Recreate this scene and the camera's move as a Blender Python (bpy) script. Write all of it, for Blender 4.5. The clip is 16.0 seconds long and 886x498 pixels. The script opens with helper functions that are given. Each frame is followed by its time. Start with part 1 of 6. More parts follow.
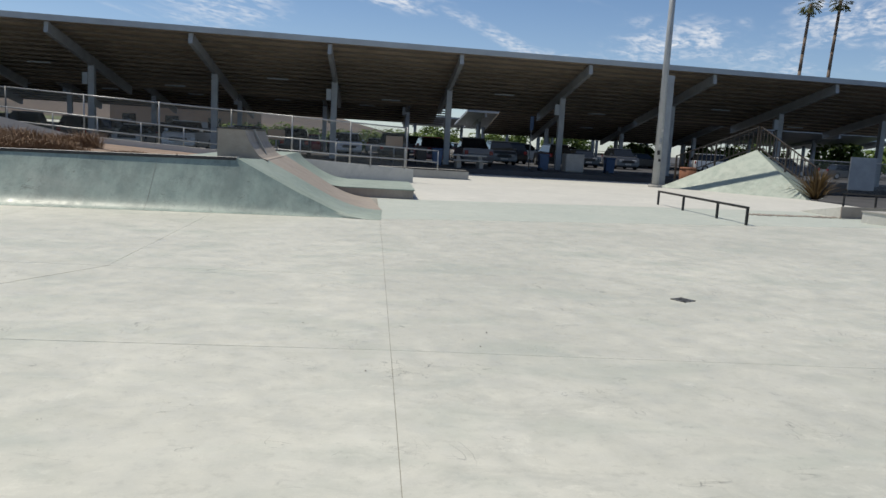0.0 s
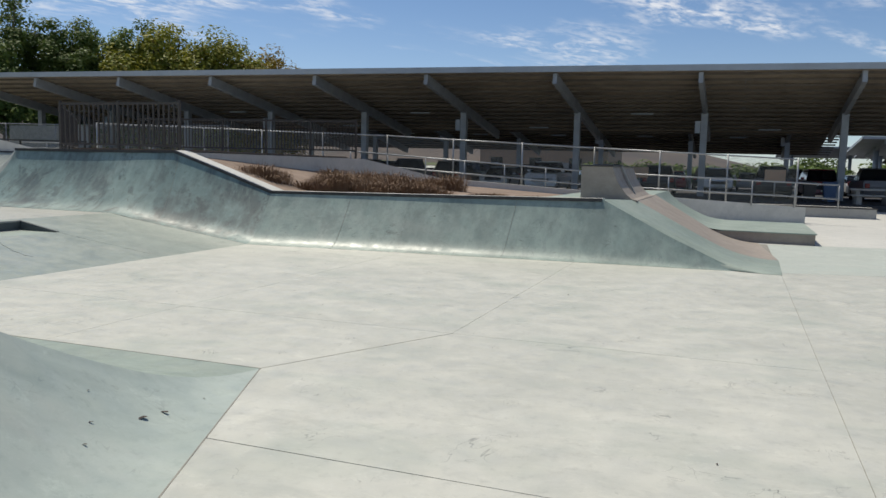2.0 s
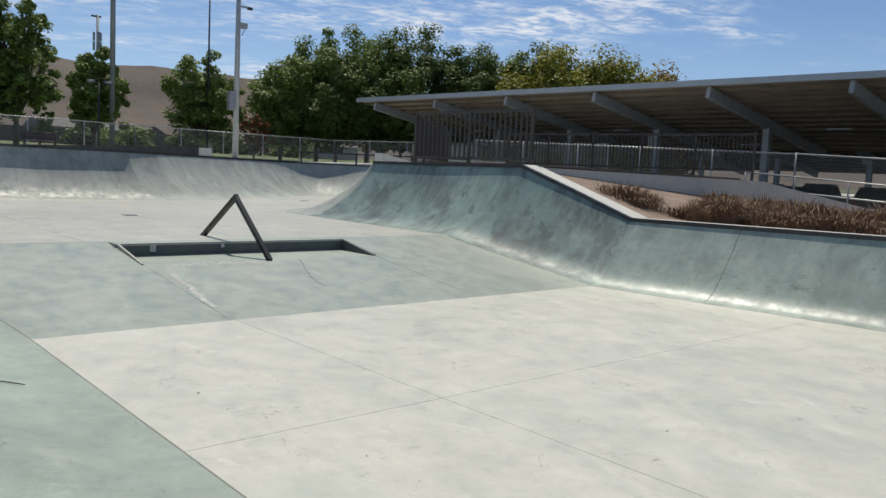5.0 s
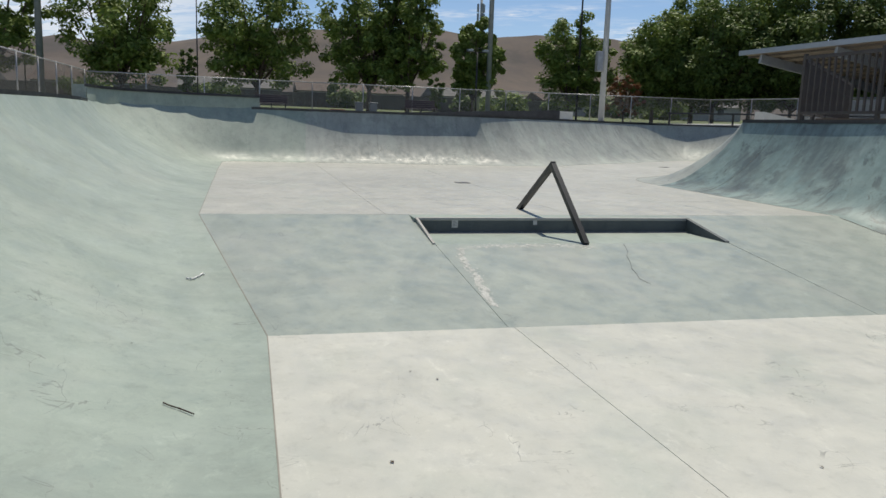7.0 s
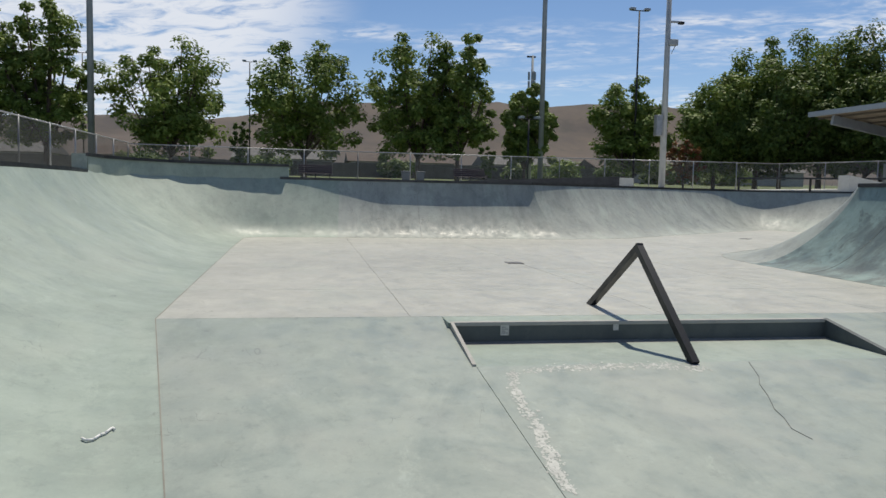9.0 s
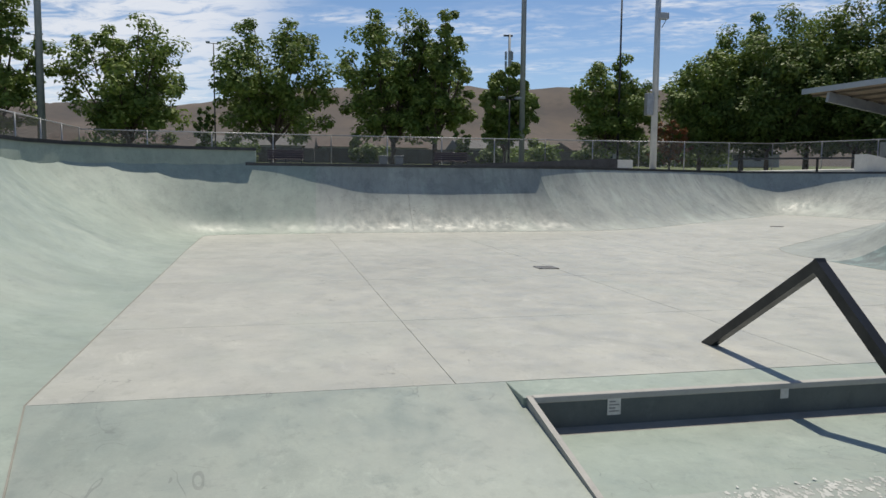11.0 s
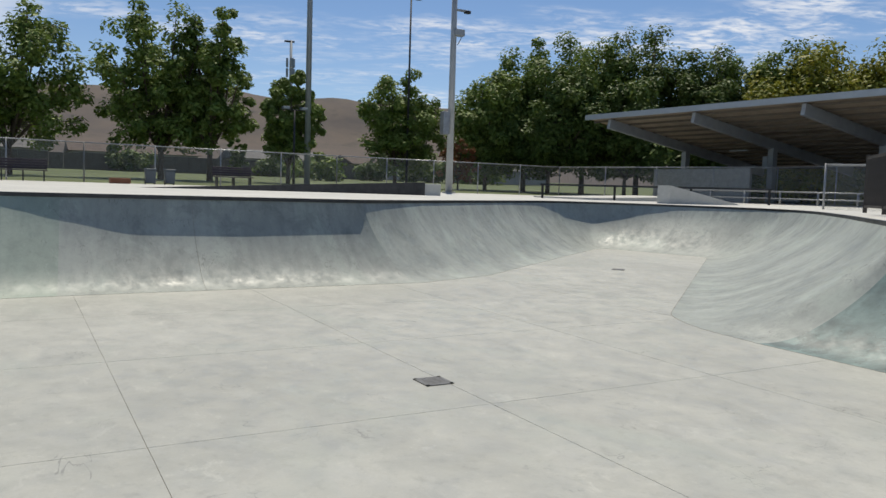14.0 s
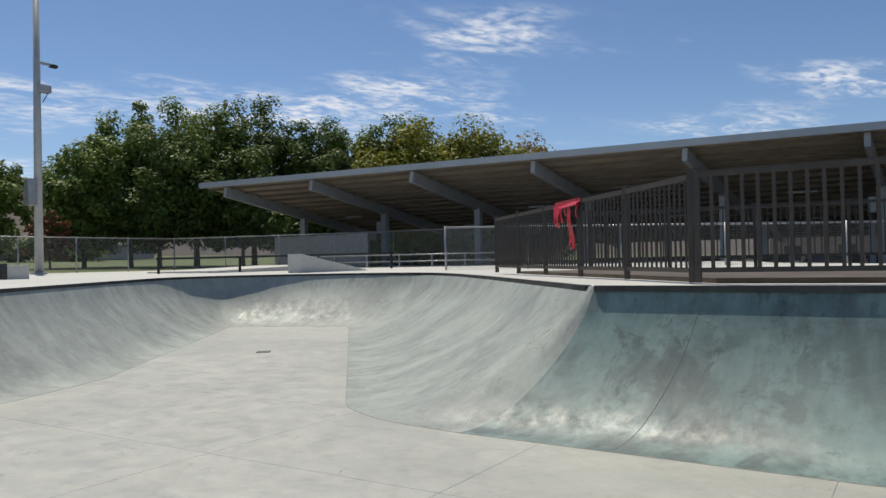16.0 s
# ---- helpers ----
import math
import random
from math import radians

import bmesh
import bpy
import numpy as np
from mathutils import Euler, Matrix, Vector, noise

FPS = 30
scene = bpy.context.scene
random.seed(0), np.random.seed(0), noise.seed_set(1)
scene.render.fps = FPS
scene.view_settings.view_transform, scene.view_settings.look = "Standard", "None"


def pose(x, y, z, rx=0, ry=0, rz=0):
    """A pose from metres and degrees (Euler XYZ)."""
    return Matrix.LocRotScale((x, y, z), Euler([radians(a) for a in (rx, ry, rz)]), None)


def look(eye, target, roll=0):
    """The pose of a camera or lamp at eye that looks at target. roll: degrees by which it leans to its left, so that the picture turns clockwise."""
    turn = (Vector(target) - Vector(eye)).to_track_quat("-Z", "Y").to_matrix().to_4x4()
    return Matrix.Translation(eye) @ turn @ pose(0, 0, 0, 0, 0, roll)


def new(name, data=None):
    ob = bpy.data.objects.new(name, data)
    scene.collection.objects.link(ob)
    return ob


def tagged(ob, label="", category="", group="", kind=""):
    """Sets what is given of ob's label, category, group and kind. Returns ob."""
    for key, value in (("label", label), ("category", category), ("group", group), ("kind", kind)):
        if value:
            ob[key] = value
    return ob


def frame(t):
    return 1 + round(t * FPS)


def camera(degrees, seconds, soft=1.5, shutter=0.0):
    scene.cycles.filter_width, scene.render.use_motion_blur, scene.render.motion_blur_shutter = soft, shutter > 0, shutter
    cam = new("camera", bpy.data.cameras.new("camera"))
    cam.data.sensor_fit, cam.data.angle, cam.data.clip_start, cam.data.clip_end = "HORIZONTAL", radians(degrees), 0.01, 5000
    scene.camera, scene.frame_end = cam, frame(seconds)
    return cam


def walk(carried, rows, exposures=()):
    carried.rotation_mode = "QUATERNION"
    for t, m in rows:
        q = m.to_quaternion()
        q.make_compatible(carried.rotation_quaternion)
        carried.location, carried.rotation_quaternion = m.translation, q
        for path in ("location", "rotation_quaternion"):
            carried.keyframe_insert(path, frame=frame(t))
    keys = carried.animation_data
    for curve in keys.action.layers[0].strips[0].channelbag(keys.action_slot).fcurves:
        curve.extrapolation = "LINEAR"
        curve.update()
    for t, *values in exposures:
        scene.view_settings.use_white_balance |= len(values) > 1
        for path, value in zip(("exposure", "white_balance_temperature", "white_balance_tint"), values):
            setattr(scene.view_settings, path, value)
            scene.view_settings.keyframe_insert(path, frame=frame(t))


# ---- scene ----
cam = camera(60.1, 16.0)
PATH = [
    (0, (3.097, 0.981, 1.694), (3.319, 2.95, 1.419), 3.3),
    (0.2, (3.09, 1.245, 1.676), (3.243, 3.218, 1.4), 3.0),
    (0.5, (3.079, 1.64, 1.648), (3.093, 3.62, 1.371), 2.5),
    (1, (2.928, 2.198, 1.666), (2.677, 4.168, 1.423), 1.5),
    (1.5, (2.777, 2.771, 1.674), (2.295, 4.7, 1.456), 1.1),
    (2, (2.579, 3.37, 1.649), (1.898, 5.239, 1.435), 1.4),
    (2.5, (2.318, 3.985, 1.63), (1.468, 5.782, 1.409), 1.7),
    (3, (2.078, 4.574, 1.617), (1.082, 6.294, 1.391), 2.0),
    (3.2, (1.934, 4.831, 1.581), (0.889, 6.522, 1.354), 2.1),
    (5.3, (0.701, 7.066, 1.604), (-0.867, 8.292, 1.404), 2.9),
    (5.5, (0.574, 7.22, 1.594), (-1.049, 8.37, 1.385), 2.9),
    (6, (0.13, 7.662, 1.586), (-1.624, 8.595, 1.352), 2.5),
    (6.2, (-0.02, 7.819, 1.585), (-1.817, 8.663, 1.337), 2.3),
    (6.5, (-0.284, 8.038, 1.6), (-2.135, 8.744, 1.328), 2.4),
    (7, (-0.784, 8.413, 1.587), (-2.696, 8.901, 1.263), 1.9),
    (7.5, (-1.308, 8.689, 1.597), (-3.253, 9.07, 1.333), 1.6),
    (8, (-1.893, 8.904, 1.585), (-3.857, 9.225, 1.385), 1.7),
    (8.5, (-2.511, 9.001, 1.611), (-4.476, 9.334, 1.439), 1.6),
    (9, (-3.181, 9.075, 1.599), (-5.143, 9.43, 1.447), 1.2),
    (9.2, (-3.466, 9.073, 1.602), (-5.426, 9.44, 1.452), 0.8),
    (11.3, (-6.227, 9.034, 1.61), (-8.167, 9.479, 1.412), 0.6),
    (11.5, (-6.465, 9.006, 1.624), (-8.401, 9.47, 1.426), 0.8),
    (12, (-7.094, 9.049, 1.638), (-9.014, 9.571, 1.442), 1.3),
    (12.5, (-7.712, 9.103, 1.747), (-9.608, 9.713, 1.568), 1.6),
    (13, (-8.314, 9.129, 1.882), (-10.172, 9.849, 1.715), 1.9),
    (13.5, (-8.813, 9.204, 1.98), (-10.622, 10.042, 1.825), 1.5),
    (14, (-9.377, 9.328, 2.061), (-11.117, 10.302, 1.909), 1.8),
    (14.5, (-9.784, 9.512, 2.098), (-11.432, 10.638, 1.972), 0.6),
    (15, (-10.196, 9.739, 2.15), (-11.712, 11.042, 2.063), -0.1),
    (15.2, (-10.371, 9.807, 2.132), (-11.816, 11.188, 2.076), -0.5),
    (15.5, (-10.628, 9.963, 2.134), (-11.945, 11.468, 2.124), -0.7),
    (16, (-11.088, 10.196, 2.136), (-12.163, 11.882, 2.168), -1.2),
]
walk(cam, [(t, look(eye, target, roll)) for t, eye, target, roll in PATH])

# ---- world, sun, exposure ----
SUN_AWAY = Vector((0.42, -0.235, -1.0))
sun = new("sun", bpy.data.lights.new("sun", "SUN"))
sun.data.energy, sun.data.angle, sun.data.color = 4.5, radians(0.53), (1.0, 0.932, 0.79)
sun.matrix_world = look((0, 0, 60), Vector((0, 0, 60)) + SUN_AWAY)
scene.view_settings.exposure = -0.16

world = bpy.data.worlds.new("sky")
scene.world = world
world.use_nodes = True
wn, wl = world.node_tree.nodes, world.node_tree.links
wn.clear()


def wnode(kind, **sets):
    n = wn.new(kind)
    for k, v in sets.items():
        n.inputs[k.replace("_", " ")].default_value = v
    return n


sky = wn.new("ShaderNodeTexSky")
sky.sky_type, sky.sun_disc = "NISHITA", False
sky.sun_elevation, sky.sun_rotation = radians(64), radians(-61)
sky.air_density, sky.dust_density, sky.ozone_density = 0.75, 0.25, 2.6
bg = wn.new("ShaderNodeBackground")
bg.inputs["Strength"].default_value = 0.112
wout = wn.new("ShaderNodeOutputWorld")
tc = wn.new("ShaderNodeTexCoord")
sep = wn.new("ShaderNodeSeparateXYZ")
wl.new(tc.outputs["Generated"], sep.inputs[0])
# flat cloud layer: direction divided by its height
zmax = wn.new("ShaderNodeMath"); zmax.operation = "MAXIMUM"; zmax.inputs[1].default_value = 0.03
wl.new(sep.outputs["Z"], zmax.inputs[0])
zadd = wn.new("ShaderNodeMath"); zadd.operation = "ADD"; zadd.inputs[1].default_value = 0.10
wl.new(zmax.outputs[0], zadd.inputs[0])
div = wn.new("ShaderNodeVectorMath"); div.operation = "DIVIDE"
comb = wn.new("ShaderNodeCombineXYZ")
for k in range(3):
    wl.new(zadd.outputs[0], comb.inputs[k])
wl.new(tc.outputs["Generated"], div.inputs[0])
wl.new(comb.outputs[0], div.inputs[1])
wturn = wn.new("ShaderNodeMapping")
wturn.inputs["Rotation"].default_value = (0, 0, radians(-62))
wl.new(div.outputs[0], wturn.inputs[0])
wmap = wn.new("ShaderNodeMapping")
wmap.inputs["Scale"].default_value = (0.62, 1.0, 0.0)
wmap.inputs["Location"].default_value = (2.4, 0.9, 0)
wl.new(wturn.outputs[0], wmap.inputs[0])
big = wnode("ShaderNodeTexNoise", Scale=1.1, Detail=4.0, Roughness=0.55, Distortion=0.4)
fine = wnode("ShaderNodeTexNoise", Scale=7.0, Detail=6.0, Roughness=0.62, Distortion=0.7)
rip = wnode("ShaderNodeTexNoise", Scale=24.0, Detail=2.0, Roughness=0.5)
for n in (big, fine, rip):
    wl.new(wmap.outputs[0], n.inputs["Vector"])


def wramp(src, lo, hi):
    r = wn.new("ShaderNodeMapRange")
    r.interpolation_type = "SMOOTHSTEP"
    r.inputs["From Min"].default_value, r.inputs["From Max"].default_value = lo, hi
    wl.new(src, r.inputs["Value"])
    return r.outputs[0]


def wmul(a, b):
    m = wn.new("ShaderNodeMath"); m.operation = "MULTIPLY"
    for k, v in ((0, a), (1, b)):
        if isinstance(v, float):
            m.inputs[k].default_value = v
        else:
            wl.new(v, m.inputs[k])
    return m.outputs[0]


cloud = wmul(wmul(wramp(big.outputs["Fac"], 0.48, 0.66), wramp(fine.outputs["Fac"], 0.36, 0.64)), wramp(rip.outputs["Fac"], 0.25, 0.60))
cloud = wmul(cloud, 0.9)
# broad thin cloud bank low over the field
bank_dot = wn.new("ShaderNodeVectorMath"); bank_dot.operation = "DOT_PRODUCT"
wl.new(tc.outputs["Generated"], bank_dot.inputs[0])
bank_dot.inputs[1].default_value = Vector((-0.93, -0.22, 0.28)).normalized()
veil = wmul(wmul(wramp(bank_dot.outputs["Value"], 0.952, 0.988), wramp(fine.outputs["Fac"], 0.26, 0.56)), 0.85)
wmx = wn.new("ShaderNodeMath"); wmx.operation = "MAXIMUM"
wl.new(cloud, wmx.inputs[0]); wl.new(veil, wmx.inputs[1])
cloud = wmx.outputs[0]
# haze paling the sky toward the skyline
haze = wmul(wramp(sep.outputs["Z"], 0.24, -0.02), 0.20)
wmix = wn.new("ShaderNodeMix"); wmix.data_type = "RGBA"
wl.new(cloud, wmix.inputs["Factor"])
hsv = wnode("ShaderNodeHueSaturation", Saturation=1.07)
wl.new(sky.outputs[0], hsv.inputs["Color"])
hz = wn.new("ShaderNodeMix"); hz.data_type = "RGBA"
wl.new(haze, hz.inputs["Factor"])
wl.new(hsv.outputs[0], hz.inputs[6])
hz.inputs[7].default_value = (5.4, 6.1, 6.9, 1)
wl.new(hz.outputs[2], wmix.inputs[6])
wmix.inputs[7].default_value = (8.2, 8.4, 8.8, 1)
wl.new(wmix.outputs[2], bg.inputs["Color"])
wl.new(bg.outputs[0], wout.inputs["Surface"])

# ---- materials ----


def lin(h):
    """Linear colour from a hex string."""
    c = [int(h[i:i + 2], 16) / 255 for i in (0, 2, 4)]
    return tuple(v / 12.92 if v < 0.04 else ((v + 0.055) / 1.055) ** 2.4 for v in c) + (1,)


class Mat:
    """A small builder of node materials."""

    def __init__(self, name, rough=0.7, metal=0.0, spec=0.5):
        self.m = bpy.data.materials.new(name)
        self.m.use_nodes = True
        self.n, self.l = self.m.node_tree.nodes, self.m.node_tree.links
        self.b = self.n["Principled BSDF"]
        self.b.inputs["Roughness"].default_value = rough
        self.b.inputs["Metallic"].default_value = metal
        self.b.inputs["Specular IOR Level"].default_value = spec
        self.co = self.n.new("ShaderNodeTexCoord").outputs["Object"]

    def noise(self, scale, detail=4.0, rough=0.6, stretch=(1, 1, 1), distort=0.0):
        mp = self.n.new("ShaderNodeMapping")
        mp.inputs["Scale"].default_value = stretch
        self.l.new(self.co, mp.inputs[0])
        t = self.n.new("ShaderNodeTexNoise")
        t.inputs["Scale"].default_value, t.inputs["Detail"].default_value = scale, detail
        t.inputs["Roughness"].default_value, t.inputs["Distortion"].default_value = rough, distort
        self.l.new(mp.outputs[0], t.inputs["Vector"])
        return t.outputs["Fac"]

    def span(self, src, lo, hi, a=0.0, b=1.0):
        r = self.n.new("ShaderNodeMapRange")
        for k, v in (("From Min", lo), ("From Max", hi), ("To Min", a), ("To Max", b)):
            r.inputs[k].default_value = v
        self.l.new(src, r.inputs["Value"])
        return r.outputs[0]

    def mix(self, fac, a, b, how="MIX"):
        x = self.n.new("ShaderNodeMix")
        x.data_type, x.blend_type = "RGBA", how
        for k, v in ((0, fac), (6, a), (7, b)):
            if isinstance(v, (tuple, float, int)):
                x.inputs[k].default_value = v
            else:
                self.l.new(v, x.inputs[k])
        return x.outputs[2]

    def colour(self, c):
        if isinstance(c, tuple):
            self.b.inputs["Base Color"].default_value = c
        else:
            self.l.new(c, self.b.inputs["Base Color"])
        return self

    def rough(self, src):
        self.l.new(src, self.b.inputs["Roughness"])
        return self

    def bump(self, src, strength=0.3, dist=0.01):
        b = self.n.new("ShaderNodeBump")
        b.inputs["Strength"].default_value, b.inputs["Distance"].default_value = strength, dist
        self.l.new(src, b.inputs["Height"])
        self.l.new(b.outputs[0], self.b.inputs["Normal"])
        return self


def concrete(name, pale, dark, tint=None, gloss=(0.55, 0.85), marks=0.25, streak=(1, 1, 1), stain=0.0, swoop=0.0):
    """Trowelled concrete: broad blotches, mottling, thin scuffs, dark stains, worn shinier patches."""
    m = Mat(name)
    broad = m.noise(0.30, 5, 0.6, distort=0.3)
    mid = m.noise(2.3, 8, 0.68, streak, 0.25)
    fine = m.noise(11, 6, 0.7, streak)
    grain = m.noise(70, 3, 0.7)
    white = tuple(min(1, v * 1.22) for v in pale[:3]) + (1,)
    deep = tuple(v * 0.72 for v in dark[:3]) + (1,)
    c = m.mix(m.span(broad, 0.34, 0.70, 0, 0.7), pale, dark)
    c = m.mix(m.span(mid, 0.46, 0.70, 0, 0.6), c, dark)
    c = m.mix(m.span(mid, 0.26, 0.44, 0.35, 0), c, white)
    # grey rubbed patches with ragged edges, and small dark spots
    rub = m.noise(0.85, 9, 0.74, (1, 1.5, 1), 0.8)
    c = m.mix(m.span(rub, 0.52, 0.64, 0, 0.6), c, dark)
    smear = m.noise(2.6, 9, 0.8, (0.8, 1.25, 1), 0.5)
    c = m.mix(m.span(smear, 0.57, 0.68, 0, 0.34), c, deep)
    c = m.mix(m.span(smear, 0.34, 0.43, 0.5, 0), c, white)
    spot = m.noise(5.2, 4, 0.8, (1, 1, 1), 0.4)
    c = m.mix(m.span(spot, 0.66, 0.72, 0, 0.4), c, deep)
    if tint:
        c = m.mix(m.span(m.noise(0.7, 4, 0.6, (1, 1.6, 1), 0.5), 0.50, 0.70, 0, 0.6), c, tint)
    c = m.mix(m.span(fine, 0.54, 0.74, 0, 0.45), c, deep)
    c = m.mix(m.span(fine, 0.24, 0.40, 0.4, 0), c, white)
    if stain:
        patch = m.noise(0.75, 7, 0.66, streak, 0.3)
        c = m.mix(m.span(patch, 0.47, 0.58, 0, 0.85 * stain), c, (0.052, 0.066, 0.07, 1))
        blot = m.noise(1.7, 8, 0.75, (1, 1, 0.8), 0.6)
        c = m.mix(m.span(blot, 0.545, 0.60, 0, stain * 0.75), c, (0.045, 0.06, 0.063, 1))
        speck = m.noise(6.5, 5, 0.75, (1, 1, 0.6), 0.3)
        c = m.mix(m.span(speck, 0.60, 0.66, 0, stain * 0.55), c, (0.05, 0.065, 0.067, 1))
        drip = m.noise(3.4, 5, 0.6, (1.0, 1.0, 0.12))
        c = m.mix(m.span(drip, 0.60, 0.70, 0, stain * 0.5), c, (0.09, 0.11, 0.11, 1))
        c = m.mix(m.span(drip, 0.26, 0.36, stain * 0.45, 0), c, white)
    if swoop:
        # wheel-polished streaks running up the face and slightly across it
        along = m.n.new("ShaderNodeMapping")
        along.inputs["Rotation"].default_value = (0, 0, 0.16)
        along.inputs["Scale"].default_value = (1.0, 0.22, 1.0)
        m.l.new(m.n.new("ShaderNodeTexCoord").outputs["UV"], along.inputs[0])
        for size, a, b in ((2.2, 0.62, 0.55), (6.5, 0.5, 0.45)):
            t = m.n.new("ShaderNodeTexNoise")
            t.inputs["Scale"].default_value, t.inputs["Detail"].default_value, t.inputs["Distortion"].default_value = size, 5.0, 0.35
            m.l.new(along.outputs[0], t.inputs["Vector"])
            c = m.mix(m.span(t.outputs["Fac"], 0.50, 0.66, 0, a * swoop), c, deep)
            c = m.mix(m.span(t.outputs["Fac"], 0.33, 0.47, b * swoop, 0), c, white)
    # thin curved board marks: narrow bands of a stretched noise
    for sc, st in ((0.9, (1.0, 2.6, 1.0)), (1.3, (2.2, 1.0, 1.0))):
        line = m.noise(sc, 3, 0.5, st, 1.4)
        near = m.n.new("ShaderNodeMath"); near.operation = "COMPARE"
        near.inputs[1].default_value, near.inputs[2].default_value = 0.5, 0.0032
        m.l.new(line, near.inputs[0])
        gate = m.span(m.noise(1.9, 3, 0.6), 0.56, 0.62, 0, marks)
        both = m.n.new("ShaderNodeMath"); both.operation = "MULTIPLY"
        m.l.new(near.outputs[0], both.inputs[0]); m.l.new(gate, both.inputs[1])
        c = m.mix(both.outputs[0], c, (0.06, 0.062, 0.062, 1))
    c = m.mix(m.span(grain, 0.35, 0.75, 0, 0.22), c, dark)
    m.colour(c)
    m.rough(m.span(m.noise(3.6, 6, 0.7, streak), 0.36, 0.66, gloss[1], gloss[0]))
    m.bump(m.mix(0.5, m.noise(9, 6, 0.7), grain), 0.16, 0.006)
    return m.m


M_floor = concrete("pale_concrete", (0.565, 0.56, 0.497, 1), (0.405, 0.41, 0.365, 1), (0.36, 0.395, 0.345, 1), (0.36, 0.62), 0.45)
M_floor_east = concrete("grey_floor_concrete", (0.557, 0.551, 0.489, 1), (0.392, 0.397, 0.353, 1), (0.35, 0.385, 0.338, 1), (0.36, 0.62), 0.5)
M_upper = concrete("buff_grey_concrete", (0.45, 0.448, 0.402, 1), (0.305, 0.308, 0.278, 1), (0.35, 0.372, 0.332, 1), (0.37, 0.62), 0.4)
M_green = concrete("green_concrete", (0.335, 0.388, 0.335, 1), (0.218, 0.272, 0.235, 1), (0.35, 0.385, 0.335, 1), (0.42, 0.66), 0.35, stain=0.13, swoop=0.2)
M_hip = concrete("light_green_concrete", (0.40, 0.45, 0.41, 1), (0.29, 0.345, 0.315, 1), (0.42, 0.44, 0.40, 1), (0.40, 0.66), 0.2, swoop=0.3)
M_bank = concrete("grey_bank_concrete", (0.328, 0.366, 0.322, 1), (0.213, 0.25, 0.222, 1), (0.335, 0.35, 0.31, 1), (0.31, 0.54), 0.3)
M_wall = concrete("green_wall_concrete", (0.31, 0.38, 0.34, 1), (0.175, 0.235, 0.215, 1), (0.36, 0.405, 0.365, 1), (0.34, 0.54), 0.5, (1.3, 1.3, 0.6), 0.32, 0.3)
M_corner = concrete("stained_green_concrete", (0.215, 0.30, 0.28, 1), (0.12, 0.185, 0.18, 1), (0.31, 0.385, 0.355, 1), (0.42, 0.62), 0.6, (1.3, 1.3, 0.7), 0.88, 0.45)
M_greybowl = concrete("grey_green_concrete", (0.365, 0.39, 0.357, 1), (0.225, 0.247, 0.232, 1), (0.40, 0.455, 0.40, 1), (0.46, 0.72), 0.5, (1.4, 1.4, 0.6), 0.25, 0.3)
M_palegreen = concrete("pale_green_concrete", (0.45, 0.475, 0.43, 1), (0.36, 0.395, 0.36, 1), (0.40, 0.45, 0.41, 1), (0.55, 0.8), 0.4)
M_pink = concrete("buff_concrete", (0.37, 0.32, 0.27, 1), (0.25, 0.215, 0.185, 1), None, (0.5, 0.8))
M_deck = concrete("light_deck_concrete", (0.56, 0.55, 0.51, 1), (0.44, 0.44, 0.41, 1), None, (0.6, 0.85), 0.15)
M_kerb = concrete("kerb_concrete", (0.42, 0.41, 0.38, 1), (0.30, 0.29, 0.27, 1), None, (0.6, 0.85), 0.3)
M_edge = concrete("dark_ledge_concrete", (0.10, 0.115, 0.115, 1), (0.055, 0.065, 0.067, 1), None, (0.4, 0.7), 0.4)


def plain(name, c, rough=0.6, metal=0.0, var=0.25, scale=3.0, bump=0.0):
    """A single-colour surface with uneven tone, dirt and slightly uneven gloss."""
    m = Mat(name, rough, metal)
    n = m.noise(scale, 5, 0.65)
    d = tuple(v * (1 - var) for v in c[:3]) + (1,)
    m.colour(m.mix(m.span(m.noise(scale * 9, 3, 0.6), 0.4, 0.75, 0, 0.3), m.mix(m.span(n, 0.35, 0.7), c, d), d))
    m.rough(m.span(n, 0.3, 0.7, rough * 0.85, min(1, rough * 1.15)))
    if bump:
        m.bump(m.noise(scale * 6, 4, 0.7), bump, 0.02)
    return m.m


M_joint = plain("joint_filler", (0.29, 0.275, 0.24, 1), 0.9)
M_steel = plain("dark_steel", (0.055, 0.057, 0.06, 1), 0.42, 0.85, 0.4, 6)
M_coping = plain("steel_coping", (0.075, 0.075, 0.078, 1), 0.4, 0.8, 0.4, 4)
M_grate = plain("worn_grate_steel", (0.17, 0.17, 0.17, 1), 0.55, 0.5, 0.4, 20)
M_bronze = plain("bronze_painted_steel", (0.075, 0.062, 0.052, 1), 0.5, 0.2, 0.3, 5)
M_galv = plain("galvanised_steel", (0.36, 0.37, 0.38, 1), 0.45, 0.7, 0.25, 4)
M_whitepole = plain("grey_painted_pole", (0.40, 0.42, 0.43, 1), 0.5, 0.1, 0.2, 2)
M_greyframe = plain("grey_painted_beam", (0.32, 0.345, 0.37, 1), 0.5, 0.2, 0.2, 1.5)
M_fascia = plain("pale_fascia", (0.36, 0.40, 0.44, 1), 0.5, 0.2, 0.15, 1.0)
M_under = plain("brown_panel_underside", (0.33, 0.27, 0.20, 1), 0.7, 0.0, 0.45, 0.45)
M_purlin = plain("dark_purlin", (0.14, 0.12, 0.10, 1), 0.6, 0.3, 0.3, 1.5)
M_dirt = plain("dry_dirt", (0.29, 0.212, 0.158, 1), 0.95, 0, 0.4, 1.2, 0.6)
